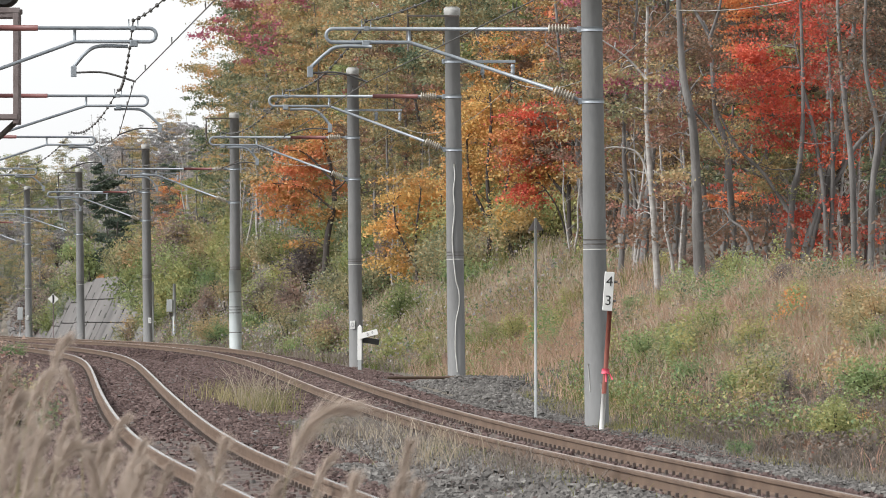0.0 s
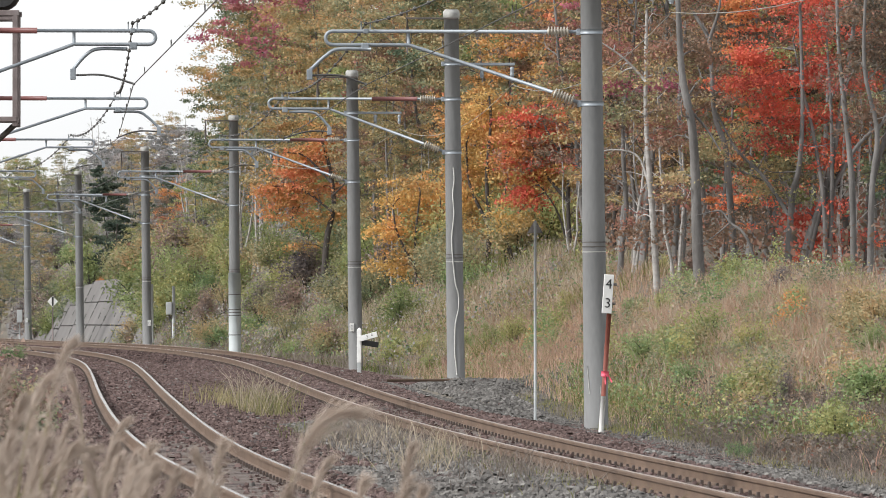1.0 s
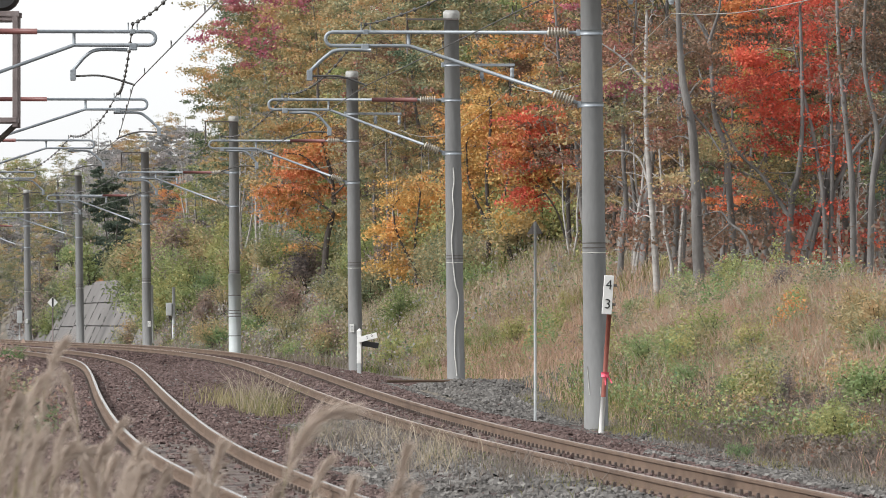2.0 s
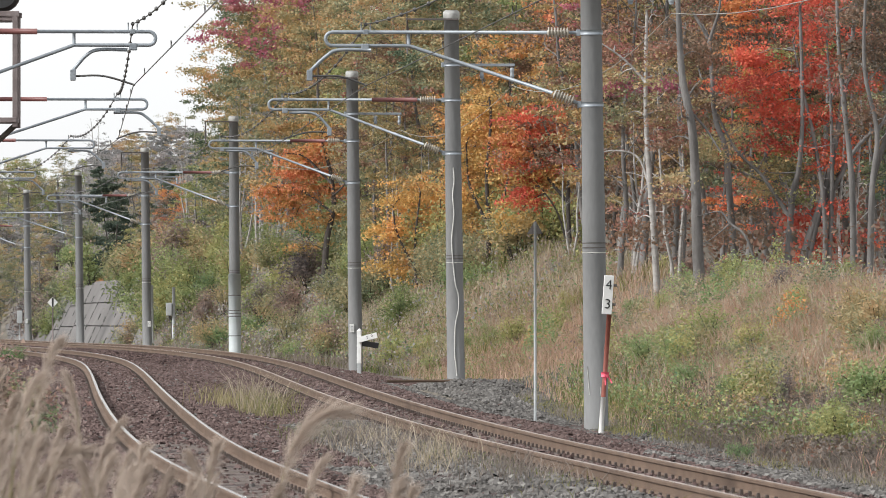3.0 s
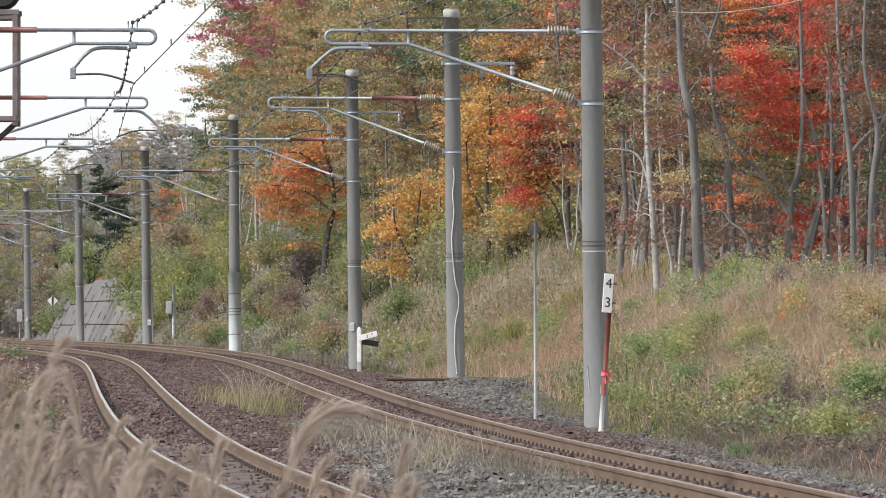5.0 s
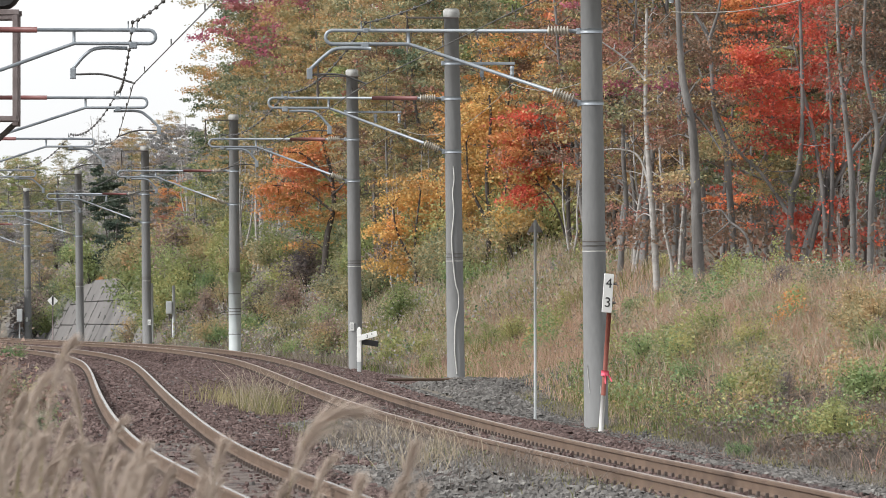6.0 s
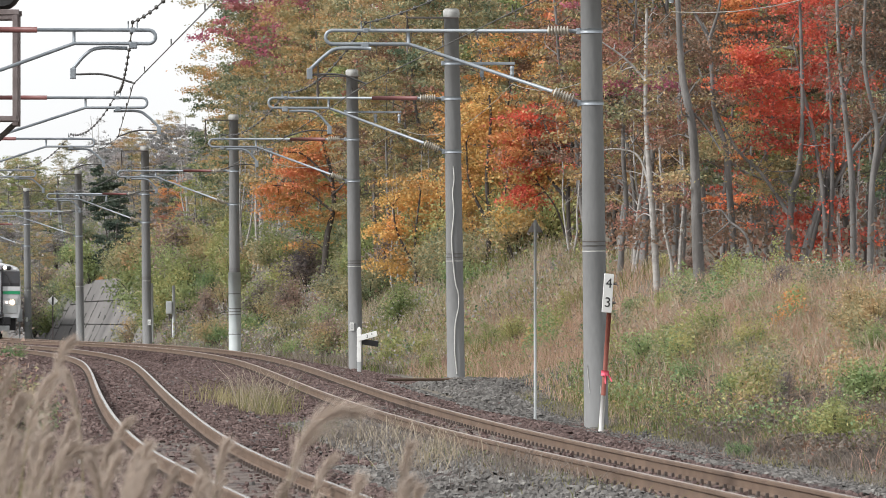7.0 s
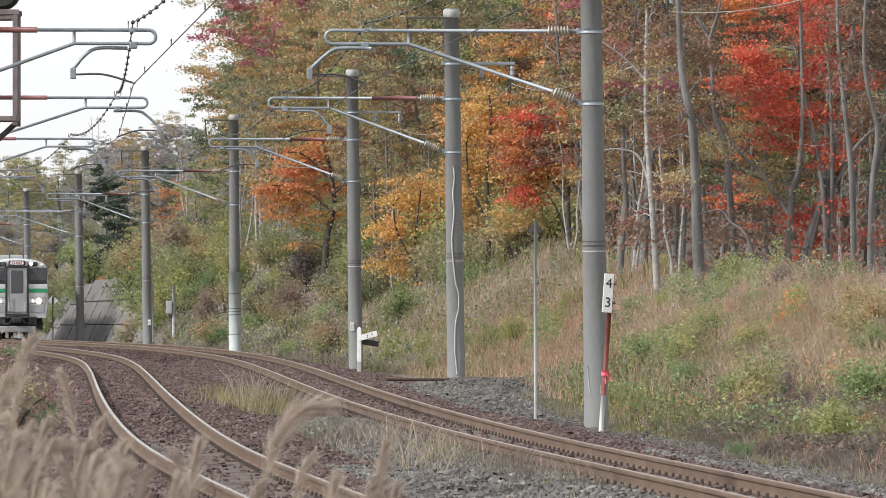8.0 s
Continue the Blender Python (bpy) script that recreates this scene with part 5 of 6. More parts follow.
    grown_tree("spreading maple in coral red leaf", 18.2, 200, k, BARK_DARK,
               [(0.06, [(0, 0), (-5, 100), (2, 200), (-14, 260)]), (0.045, [(-4, 90), (-50, 150), (-70, 210)]), (0.04, [(0, 150), (-40, 210), (-50, 255)]), (0.03, [(0, 0), (-20, 70), (-60, 130)])],
               [("red", [(-45, 235, 38, 16, 2295), (-30, 195, 44, 18, 2565), (-50, 155, 44, 20, 2025), (-75, 105, 22, 26, 1215)]), ("coral", [(-75, 205, 40, 18, 2565), (-85, 165, 30, 16, 1485), (0, 215, 28, 18, 1215)]), ("amber", [(-60, 130, 44, 20, 1620), (-20, 140, 40, 26, 1620), (-90, 70, 36, 24, 1215)])], 712, 0.08)
    grown_tree("young tree in orange-gold leaf below the wood", -3.6, 222, 0.0215, BARK_DARK,
               [(0.05, [(0, 0), (-4, 70), (4, 150)]), (0.04, [(0, 30), (-30, 90), (-36, 130)]), (0.04, [(0, 30), (28, 90), (34, 140)])],
               [("amber", [(-20, 140, 36, 20, 1500), (25, 145, 36, 22, 1500), (-40, 95, 30, 26, 1300), (10, 95, 44, 26, 1500), (30, 45, 40, 22, 1100), (-25, 40, 36, 22, 1000)]), ("orange", [(30, 110, 34, 24, 1200), (0, 60, 44, 22, 1000), (-5, 165, 30, 16, 700)])], 713, 0.085)
    grown_tree("coral maple with long level sprays", -17.0, 250, 0.0262, BARK_DARK,
               [(0.11, [(0, 0), (4, 60), (14, 110), (8, 160), (-4, 200)]), (0.04, [(12, 100), (-30, 130), (-70, 135)]), (0.04, [(10, 140), (-25, 175), (-50, 180)]), (0.03, [(10, 120), (30, 140), (40, 170)])],
               [("coral", [(-65, 132, 28, 9, 1500), (-42, 118, 30, 9, 1400), (-15, 175, 38, 12, 2000), (-30, 155, 44, 10, 1800), (5, 195, 30, 14, 1500), (-5, 132, 40, 10, 1400), (-60, 100, 26, 9, 700)]), ("orange", [(-40, 90, 40, 12, 600), (0, 90, 36, 18, 700), (5, 215, 34, 14, 900), (-25, 55, 36, 10, 350)])], 714, 0.088)


hero_trees()


def plant(kind, u, y, height=None, turn=0.0):
    """Stands a tree of the stock on the ground, on a bearing of u thousandths, y metres away."""
    planted[kind] = planted.get(kind, 0) + 1
    v = stock[kind][planted[kind] % 3]
    x = u * y / 1000
    full = {"olive": 10.0, "gold": 9.5, "orange": 7.0, "coral": 7.0, "red": 8.5, "crimson": 10.5, "brown": 10.0, "rust": 9.5, "pine": 9.0, "birch": 9.0, "haze": 8.0, "trunk": 11.0, "lime": 7.0, "bare": 8.0}[kind]
    s = (height or full) / full
    m = pose(x, y, float(ground_z(x, y)), 0, 0, turn) @ Matrix.Scale(s, 4)
    if v.name in set_already:
        copy_thing(v, m)
    else:
        v.matrix_basis = m
        set_already.add(v.name)


def wood():
    rr = random.Random(7)
    P = lambda k, u, y, h=None: plant(k, u, y, h, rr.uniform(0, 360))
    # scarlet maples at the wood's edge, and the stems before them
    for k, u, y, h in (("red", 46.5, 176, 8.6), ("coral", 57.56, 180, 9), ("trunk", 63.5, 158, 10), ("trunk", 24.5, 176, 10), ("trunk", 28.2, 178, 10), ("trunk", 39.2, 176, 10), ("trunk", 51.5, 178, 10), ("bare", 33.04, 170, 6), ("bare", 57.56, 164, 6), ("bare", 27.0, 176, 5), ("bare", 18.4, 196, 6), ("bare", -6.75, 226, 6), ("bare", -3.14, 232, 7),
                        ("gold", 27.01, 182, 9), ("rust", 32.64, 184, 10), ("rust", 39.07, 182, 10), ("rust", 24.2, 192, 9.5), ("lime", 43.5, 180, 8.5), ("olive", 61.58, 172, 9), ("rust", 59.5, 176, 10), ("gold", 34.24, 192, 9), ("rust", 29.42, 195, 9), ("olive", 56.75, 186, 10), ("rust", 22.0, 200, 10), ("rust", 26.0, 204, 11.5), ("coral", 20.5, 214, 12.5), ("crimson", 24.2, 210, 12.5),
                        ("coral", 16.56, 222, 8.4), ("orange", 7.72, 226, 7.2), ("orange", 2.49, 228, 6.0), ("gold", -7.5, 232, 7.5), ("olive", -5.0, 240, 8.0), ("rust", -9.0, 238, 8.0), ("gold", -17.5, 262, 11.4), ("olive", -3.0, 250, 10.5),
                        ("olive", 9.73, 228, 11), ("rust", 15.76, 226, 11.5), ("olive", 13.34, 236, 10.5), ("rust", 20.98, 224, 11), ("olive", -6.75, 246, 11), ("olive", -1.93, 240, 11), ("rust", 4.5, 236, 11), ("olive", 1.29, 246, 12), ("lime", 9.73, 234, 8.5), ("lime", -12.39, 254, 8),
                        ("olive", -11.58, 256, 11), ("gold", -17.2, 272, 12), ("olive", -20.42, 274, 11), ("gold", -13.99, 268, 11), ("olive", -10.37, 262, 12), ("gold", -12.38, 276, 13), ("gold", -21.5, 284, 12), ("gold", -24.0, 292, 10),
                        ("crimson", -18.8, 276, 13.2), ("crimson", -21.0, 280, 13.2), ("crimson", -23.0, 290, 13.4), ("olive", -26.4, 290, 11.5), ("gold", -25.0, 300, 13), ("olive", -22.0, 296, 13),
                        ("birch", -27.97, 276, 7.6), ("birch", -26.69, 274, 8.0), ("birch", -25.4, 276, 7.6), ("birch", -24.12, 274, 7.4), ("birch", -22.43, 276, 7.2), ("birch", -29.2, 280, 7.0), ("birch", -26.1, 279, 8.4), ("birch", -23.3, 280, 7.8)):
        P(k, u, y, h)

    def reach(k, u, y, rise):
        """A tree whose top stands at a given slope (thousandths) above the eye."""
        P(k, u, y, EYE[2] + rise * y / 1000 - float(ground_z(u * y / 1000, y)))
    for k, u, y, rise in (("gold", -25.4, 296, 44), ("olive", -26.8, 300, 42), ("gold", -27.4, 306, 38.5), ("olive", -28.4, 312, 34), ("olive", -30.2, 318, 27), ("gold", -31.0, 326, 24.5), ("olive", -28.4, 322, 30), ("olive", -26.2, 310, 38), ("bare", -35.4, 322, 35), ("bare", -34.0, 324, 32), ("bare", -36.4, 326, 30), ("birch", -48.3, 440, 30), ("birch", -49.3, 446, 26), ("birch", -47.2, 444, 25), ("bare", -48.9, 438, 24), ("bare", -51.4, 450, 19), ("pine", -47.2, 352, 18.5), ("pine", -45.7, 356, 17.5), ("pine", -46.6, 348, 15), ("pine", -40.6, 400, 27), ("pine", -38.6, 404, 24.5), ("pine", -36.8, 490, 23.5),
                          ("orange", -37.7, 372, 16.5), ("haze", -43.5, 430, 21), ("haze", -41.8, 425, 20), ("haze", -39.5, 420, 21), ("haze", -37.0, 415, 22), ("haze", -35.0, 410, 23), ("haze", -33.2, 360, 20), ("haze", -44.2, 440, 18), ("brown", -38.0, 420, 17), ("brown", -61.0, 520, 17), ("pine", -58.0, 560, 21.5), ("pine", -63.0, 570, 20.5), ("pine", -66.5, 560, 21)):
        reach(k, u, y, rise)
    # scrub climbing the hillside beyond the concrete slope
    for i in range(58):
        u = rr.uniform(-44.5, -27.5)
        y = rr.uniform(318, 400)
        reach(rr.choice(["haze", "haze", "lime", "olive", "rust", "haze", "lime"]), u, y, rr.uniform(5.5, 12 + 0.55 * (u + 44.5)))
    for i in range(30):  # the near side of the far ridge
        reach(rr.choice(["haze", "olive", "haze", "brown", "pine"]), rr.uniform(-68.8, -54), rr.uniform(430, 520), rr.uniform(12, 21))
    for i in range(46):  # the far ridge
        u = rr.uniform(-68.5, -33)
        reach(rr.choice(["haze", "haze", "olive", "haze", "lime"]), u, rr.uniform(470, 640), rr.uniform(14, 21 + (2.0 if u > -52 else 0)))
    # the depth of the wood
    for i in range(62):
        y = 172 + 85 * rr.random()
        x0 = float(line_x(y))
        x = x0 + rr.uniform(12.5, 30)
        u = 1000 * x / y
        if u > 69.6:
            continue
        kind = rr.choice(["olive", "rust", "gold", "brown", "olive", "olive", "rust"]) if u < 41.5 or u > 57.6 else rr.choice(["olive", "brown", "rust", "trunk", "trunk", "red"])
        P(kind, u, y, rr.uniform(8, 12))
    for i in range(38):
        y = 255 + 70 * rr.random()
        x = float(line_x(y)) + rr.uniform(10.5, 28)
        u = 1000 * x / y
        if u < -27.3:
            continue
        P(rr.choice(["olive", "gold", "olive", "olive", "rust", "gold"]), u, y, rr.uniform(9, 13))
    for i in range(45):
        y = 395 + 90 * rr.random()
        u = rr.uniform(-67.8, -36.5)
        P(rr.choice(["haze", "olive", "haze", "haze", "lime"]), u, y, rr.uniform(2.2, 4.2))
    for i in range(60):
        y = 390 + 260 * rr.random()
        u = rr.uniform(-67.8, -31.7)
        P(rr.choice(["haze", "haze", "olive", "pine", "haze", "haze"]), u, y, rr.uniform(0.8, 1.05) * (6.0 if u < -48.6 else 7.4))


wood()
for kind_list in stock.values():  # kinds that found no place are not kept
    for spare in kind_list:
        if spare.name not in set_already:
            for ob in list(spare.children):
                bpy.data.objects.remove(ob)
            bpy.data.objects.remove(spare)


# ---- bushes, weeds and grass ----
def bush(label, leaf, seed, n=3000, size=0.062, h=1.3, r=0.85):
    rr = np.random.default_rng(seed)
    o = tagged(new("bush"), label, "bush", "bushes on the bank")
    bm = B()
    tips = []
    for k in range(12):
        az, out = rr.uniform(0, 6.28), rr.uniform(0.1, 1.0) * r
        q = Vector((math.cos(az) * out, math.sin(az) * out, h * rr.uniform(0.45, 1.0) * (1.1 - 0.4 * out / r)))
        tube(bm, arc([(0, 0, -0.2), q * 0.5 + Vector((0, 0, 0.1 * h)), q], 3), [0.02, 0.018, 0.016, 0.014, 0.012, 0.008, 0.004], 4)
        tips += [q, q * 0.75, q * 0.5 + Vector((0, 0, 0.1 * h))]
    part("branchwork", bm, BARK_DARK, o)
    c = np.array([t[:] for t in tips])[rr.integers(0, len(tips), n)] + rr.normal(0, 0.17 * r, (n, 3)) * (1, 1, 0.9)
    c[:, 2] = np.abs(c[:, 2])
    v, f = leaflets(c, size, rr)
    raw("foliage", v, f, leaf, o)
    return o


def bushes():
    L = LEAF
    kinds = {k: [bush(lab, L[k], 300 + 7 * i + j) for j in range(2)] for i, (k, lab) in enumerate((("green", "leafy green bush on the grassy bank"), ("lime", "yellow-green bush on the grassy bank"), ("olive", "olive and bronze bush on the bank"), ("brown", "brownish twiggy bush on the bank"), ("coral", "small shrub with reddish orange leaves")))}
    done = set()
    rr = random.Random(21)

    def put(k, x, y, s):
        v = kinds[k][rr.randrange(2)]
        m = pose(x, y, float(ground_z(x, y)) - 0.05, 0, 0, rr.uniform(0, 360)) @ Matrix.Scale(s, 4)
        if v.name in done:
            copy_thing(v, m)
        else:
            v.matrix_basis = m
            done.add(v.name)
    for _ in range(104):  # the thicket on the far bank
        y = rr.uniform(205, 330)
        o = rr.uniform(4.0, 10.5) if y < 292 else rr.uniform(6.9, 11)
        x, yy = (float(q) for q in beside(y, o))
        put(rr.choice(["green", "lime", "green", "lime", "olive", "olive", "brown"]), x, yy, rr.uniform(0.85, 1.05) * (0.8 + 0.1 * (o - 4)))
    for _ in range(18):  # the top of the bank before the wood
        y = rr.uniform(112, 178)
        x, yy = (float(q) for q in beside(y, rr.uniform(7.6, 10.5)))
        put(rr.choice(["green", "lime", "olive", "brown", "lime"]), x, yy, rr.uniform(0.25, 0.5))
    for _ in range(40):  # low growth over the bank
        y = rr.uniform(74, 175)
        x, yy = (float(q) for q in beside(y, rr.uniform(4.4, 9.0)))
        put(rr.choice(["green", "lime", "green", "brown", "olive", "coral", "green"]), x, yy, rr.uniform(0.2, 0.4))
    for _ in range(26):  # over and beyond the concrete slope
        y = rr.uniform(300, 430)
        x, yy = (float(q) for q in beside(y, rr.uniform(5.9, 10)))
        put(rr.choice(["olive", "lime", "green", "brown", "olive"]), x, yy, rr.uniform(1.0, 1.6))
    for _ in range(26):  # the wood's skirt
        y = rr.uniform(205, 300)
        x, yy = (float(q) for q in beside(y, rr.uniform(7.5, 11.0)))
        put(rr.choice(["lime", "green", "olive", "lime"]), x, yy, rr.uniform(0.8, 1.15))
    for u, y, k, s in ((-43.94, 300, "olive", 1.0), (-40.96, 296, "lime", 1.5), (-39.51, 293, "olive", 1.6), (-38.23, 290, "lime", 1.6), (-37.1, 288, "green", 1.5), (-39.03, 297, "brown", 1.6), (-41.77, 303, "green", 1.5), (-40.48, 301, "lime", 1.6), (-38.14, 285, "lime", 1.5), (-36.69, 283, "green", 1.5), (-42.73, 308, "lime", 1.5), (-41.44, 309, "olive", 1.6), (-39.84, 305, "green", 1.6), (-38.55, 301, "lime", 1.6), (-37.26, 297, "olive", 1.6), (-37.5, 293, "green", 1.5), (-44.18, 318, "lime", 1.0), (-62.38, 92, "olive", 0.8), (-59.97, 97, "green", 0.65), (-63.99, 89, "brown", 0.90), (-58.36, 106, "brown", 0.45), (-61.01, 112, "olive", 0.60), (-45.54, 330, "olive", 1.20), (-6.75, 196, "lime", 0.55), (-4.34, 190, "green", 0.52), (-2.33, 186, "lime", 0.55), (0.08, 184, "olive", 0.50), (2.49, 180, "lime", 0.52), (4.5, 178, "green", 0.50), (6.51, 176, "lime", 0.50), (8.52, 174, "green", 0.47), (10.53, 172, "lime", 0.47), (-5.14, 182, "green", 0.39), (-7.56, 188, "lime", 0.44), (-1.93, 176, "lime", 0.33), (3.7, 168, "green", 0.30), (29.42, 132, "green", 0.70), (32.23, 128, "lime", 0.60), (33.84, 126, "green", 0.80), (38.26, 130, "lime", 0.50), (51.13, 128, "green", 0.55), (57.56, 120, "olive", 0.45), (61.58, 112, "green", 0.75), (60.37, 118, "coral", 0.45), (55.95, 88, "lime", 0.55), (35.45, 118, "green", 0.75), (41.48, 112, "green", 0.50), (43.89, 110, "lime", 0.50), (60.77, 100, "green", 0.80), (-17.2, 210, "coral", 0.60), (42.28, 135, "coral", 0.60), (-44.74, 305, "green", 0.75), (-43.53, 300, "brown", 0.70), (55.1, 91.5, "green", 0.42), (56.4, 93, "lime", 0.30), (42.5, 90.5, "green", 0.26), (33.4, 134, "green", 0.62), (35, 131, "green", 0.50), (36.3, 128, "olive", 0.50), (41.2, 143, "coral", 0.55), (42.4, 141, "coral", 0.45), (58.8, 121, "olive", 0.60), (60.4, 118, "olive", 0.55), (62, 116, "olive", 0.70), (44.6, 122, "lime", 0.40), (46.8, 120, "green", 0.40), (-61.41, 205, "green", 0.60), (-46.2, 336, "lime", 1.00), (-47.6, 340, "olive", 0.90), (-56.5, 372, "olive", 1.50), (-55.2, 366, "lime", 1.60), (-53.6, 362, "olive", 1.70), (-57.6, 376, "brown", 1.60), (-50.2, 352, "lime", 1.30), (-48.6, 346, "coral", 1.20), (-51.8, 356, "lime", 1.40), (-46.4, 322, "lime", 0.55), (-47.8, 318, "green", 0.50)):
        put(k, u * y / 1000, y, s)


bushes()


def grass(name, label, material, x, y, height, width, seed, lean=0.25):
    """Standing blades, each bent once, as one mass."""
    rr = np.random.default_rng(seed)
    n = len(x)
    z = ground_z(x, y) - 0.03
    o = (x - line_x(y))
    z = np.where((o < 3.1) & (o > -7.2), bed_z(o, y) - 0.02, z)
    az = rr.uniform(0, 6.28, n)
    h = height * rr.uniform(0.5, 1.15, n)
    w = width * rr.uniform(0.6, 1.3, n) * 0.5
    lx, ly = rr.normal(0, lean, n) * h, rr.normal(0, lean, n) * h
    dx, dy = np.cos(az) * w, np.sin(az) * w
    v = np.stack([np.stack([x - dx, y - dy, z], -1), np.stack([x + dx, y + dy, z], -1), np.stack([x + lx * 0.35 + dx * 0.8, y + ly * 0.35 + dy * 0.8, z + h * 0.6], -1),
                  np.stack([x + lx * 0.35 - dx * 0.8, y + ly * 0.35 - dy * 0.8, z + h * 0.6], -1), np.stack([x + lx, y + ly, z + h], -1)], 1).reshape(-1, 3)
    i = 5 * np.arange(n)
    f = [(a, a + 1, a + 2, a + 3) for a in i.tolist()] + [(a + 3, a + 2, a + 4) for a in i.tolist()]
    return tagged(raw(name, v, f, material), label, "grass", kind="stuff")


def bank_grass():
    rr = np.random.default_rng(31)

    def spread(n, y0, y1, o0, o1, patch, seed):
        y = rr.uniform(y0, y1, n * 2)
        o = rr.uniform(o0, o1, n * 2)
        k = np.sin(o * 1.1 + y * 0.23 + seed) * np.sin(y * 0.11 - o * 0.7 + 2 * seed) + 0.35 * np.sin(o * 3.3 - y * 0.61) + rr.normal(0, 0.3, n * 2) > patch
        x, yy = beside(y[k][:n], o[k][:n])
        return x, yy
    # stands of one growth each: where (along, out from the track) and how far they spread
    pink = [(144, 8.6, 12, 0.9), (131, 9.0, 7, 0.8), (150, 5.8, 14, 1.3), (172, 6.5, 9, 1.3), (126, 7.9, 6, 0.7), (118, 6.4, 6, 0.8), (138, 7.4, 7, 0.9), (112, 8.2, 8, 1.0), (184, 6.2, 9, 1.4), (196, 7.4, 9, 1.5), (178, 8.2, 8, 1.2)]
    green = [(121, 6.7, 8, 0.9), (107, 4.4, 10, 0.5), (133, 6.6, 6, 0.9), (120, 8.8, 8, 1.0), (146, 9.4, 9, 0.8), (160, 5.4, 10, 1.2), (100, 7.2, 8, 0.9), (122, 4.5, 8, 0.6), (92, 4.7, 5, 0.5)]
    grey = [(108, 5.5, 9, 0.8), (98, 5.6, 9, 0.9), (88, 5.2, 8, 0.9), (80, 6.0, 8, 1.4), (95, 4.2, 9, 0.4), (84, 4.0, 7, 0.3)]

    def stand(n, middles):
        c = np.array(middles)[rr.integers(0, len(middles), n)]
        y, o = c[:, 0] + rr.normal(0, 0.75, n) * c[:, 2], np.clip(c[:, 1] + rr.normal(0, 0.75, n) * c[:, 3], 3.5 + 0.4 * rr.random(n), 9.8 + 0.5 * rr.random(n))
        return beside(y, o)
    x, y = stand(36000, pink)
    grass("dry_grass", "tall pinkish dry grass on the bank", DRY, x, y, 0.46, 0.010, 41, 0.36)
    x, y = stand(13000, pink)
    grass("russet_grass", "tall russet dry grass on the bank", RUSSET, x, y, 0.5, 0.010, 48, 0.34)
    x, y = stand(11000, pink[:2] + pink[4:])
    grass("seeding_grass", "pale seeding grass along the top of the bank", PALE, x, y, 0.52, 0.018, 49, 0.34)
    x, y = stand(16000, green)
    grass("green_grass", "short green grass on the bank", FRESH, x, y, 0.38, 0.012, 43, 0.4)
    x, y = stand(24000, grey)
    grass("withered_weeds", "grey withered weeds by the track", STRAW, x, y, 0.28, 0.010, 44, 0.6)
    x, y = spread(12000, 70, 178, 3.6, 10.0, -0.3, 2.9)
    grass("dry_grass", "thin dry grass over the bank", DRY, x, y, 0.42, 0.009, 42, 0.4)
    x, y = spread(3000, 70, 178, 3.6, 10.0, -0.3, 1.9)
    grass("green_grass", "thin green grass over the bank", FRESH, x, y, 0.36, 0.011, 51, 0.4)
    x, y = spread(3500, 68, 128, 3.0, 4.2, 0.2, 7.7)
    grass("green_grass", "sparse low grass at the ballast's edge", FRESH, x, y, 0.16, 0.010, 54, 0.5)
    x, y = spread(4000, 68, 128, 3.0, 4.4, 0.2, 8.8)
    grass("withered_weeds", "sparse withered weeds at the ballast's edge", STRAW, x, y, 0.20, 0.009, 55, 0.6)
    x, y = spread(9000, 180, 240, 4.6, 10.2, -0.1, 6.6)
    grass("seeding_grass", "pale seeding grass below the wood", PALE, x, y, 0.6, 0.018, 52, 0.3)
    x, y = spread(7000, 170, 240, 4.6, 10.2, -0.1, 3.9)
    grass("green_grass", "tall green grass below the wood", FRESH, x, y, 0.6, 0.020, 53, 0.3)
    for mt, middles, n, tall, lab in ((LEAF["green"], green, 18000, 0.46, "green leafy weeds"), (LEAF["lime"], green[:5], 5000, 0.5, "yellow-green leafy weeds"), (LEAF["brown"], pink, 9000, 0.42, "browned weeds"), (STRAW, grey, 26000, 0.30, "grey seeding weeds"), (LEAF["olive"], green + pink, 7000, 0.42, "olive weeds"), (LEAF["bronze"], grey, 9000, 0.26, "dark withered weeds"), (PALE, pink, 7000, 0.55, "pale seed heads")):
        x, y = stand(n, middles)
        z = ground_z(x, y) + tall * rr.random(n) ** 1.3 * (0.75 + 0.5 * np.sin(x * 2.1 + y * 0.7))
        v, f = leaflets(np.stack([x, y, z], -1), 0.052, rr)
        tagged(raw("weeds", v, f, mt), lab + " on the grassy bank", "weeds", kind="stuff")
    x, y = spread(9000, 178, 290, 3.3, 5.5, 0.0, 5.0)
    grass("green_grass", "rough green grass at the foot of the bank", FRESH, x, y, 0.24, 0.02, 45, 0.4)
    x, y = spread(7000, 178, 290, 3.2, 5.0, 0.0, 5.6)
    grass("withered_weeds", "pale withered weeds at the foot of the bank", STRAW, x, y, 0.36, 0.018, 46, 0.4)
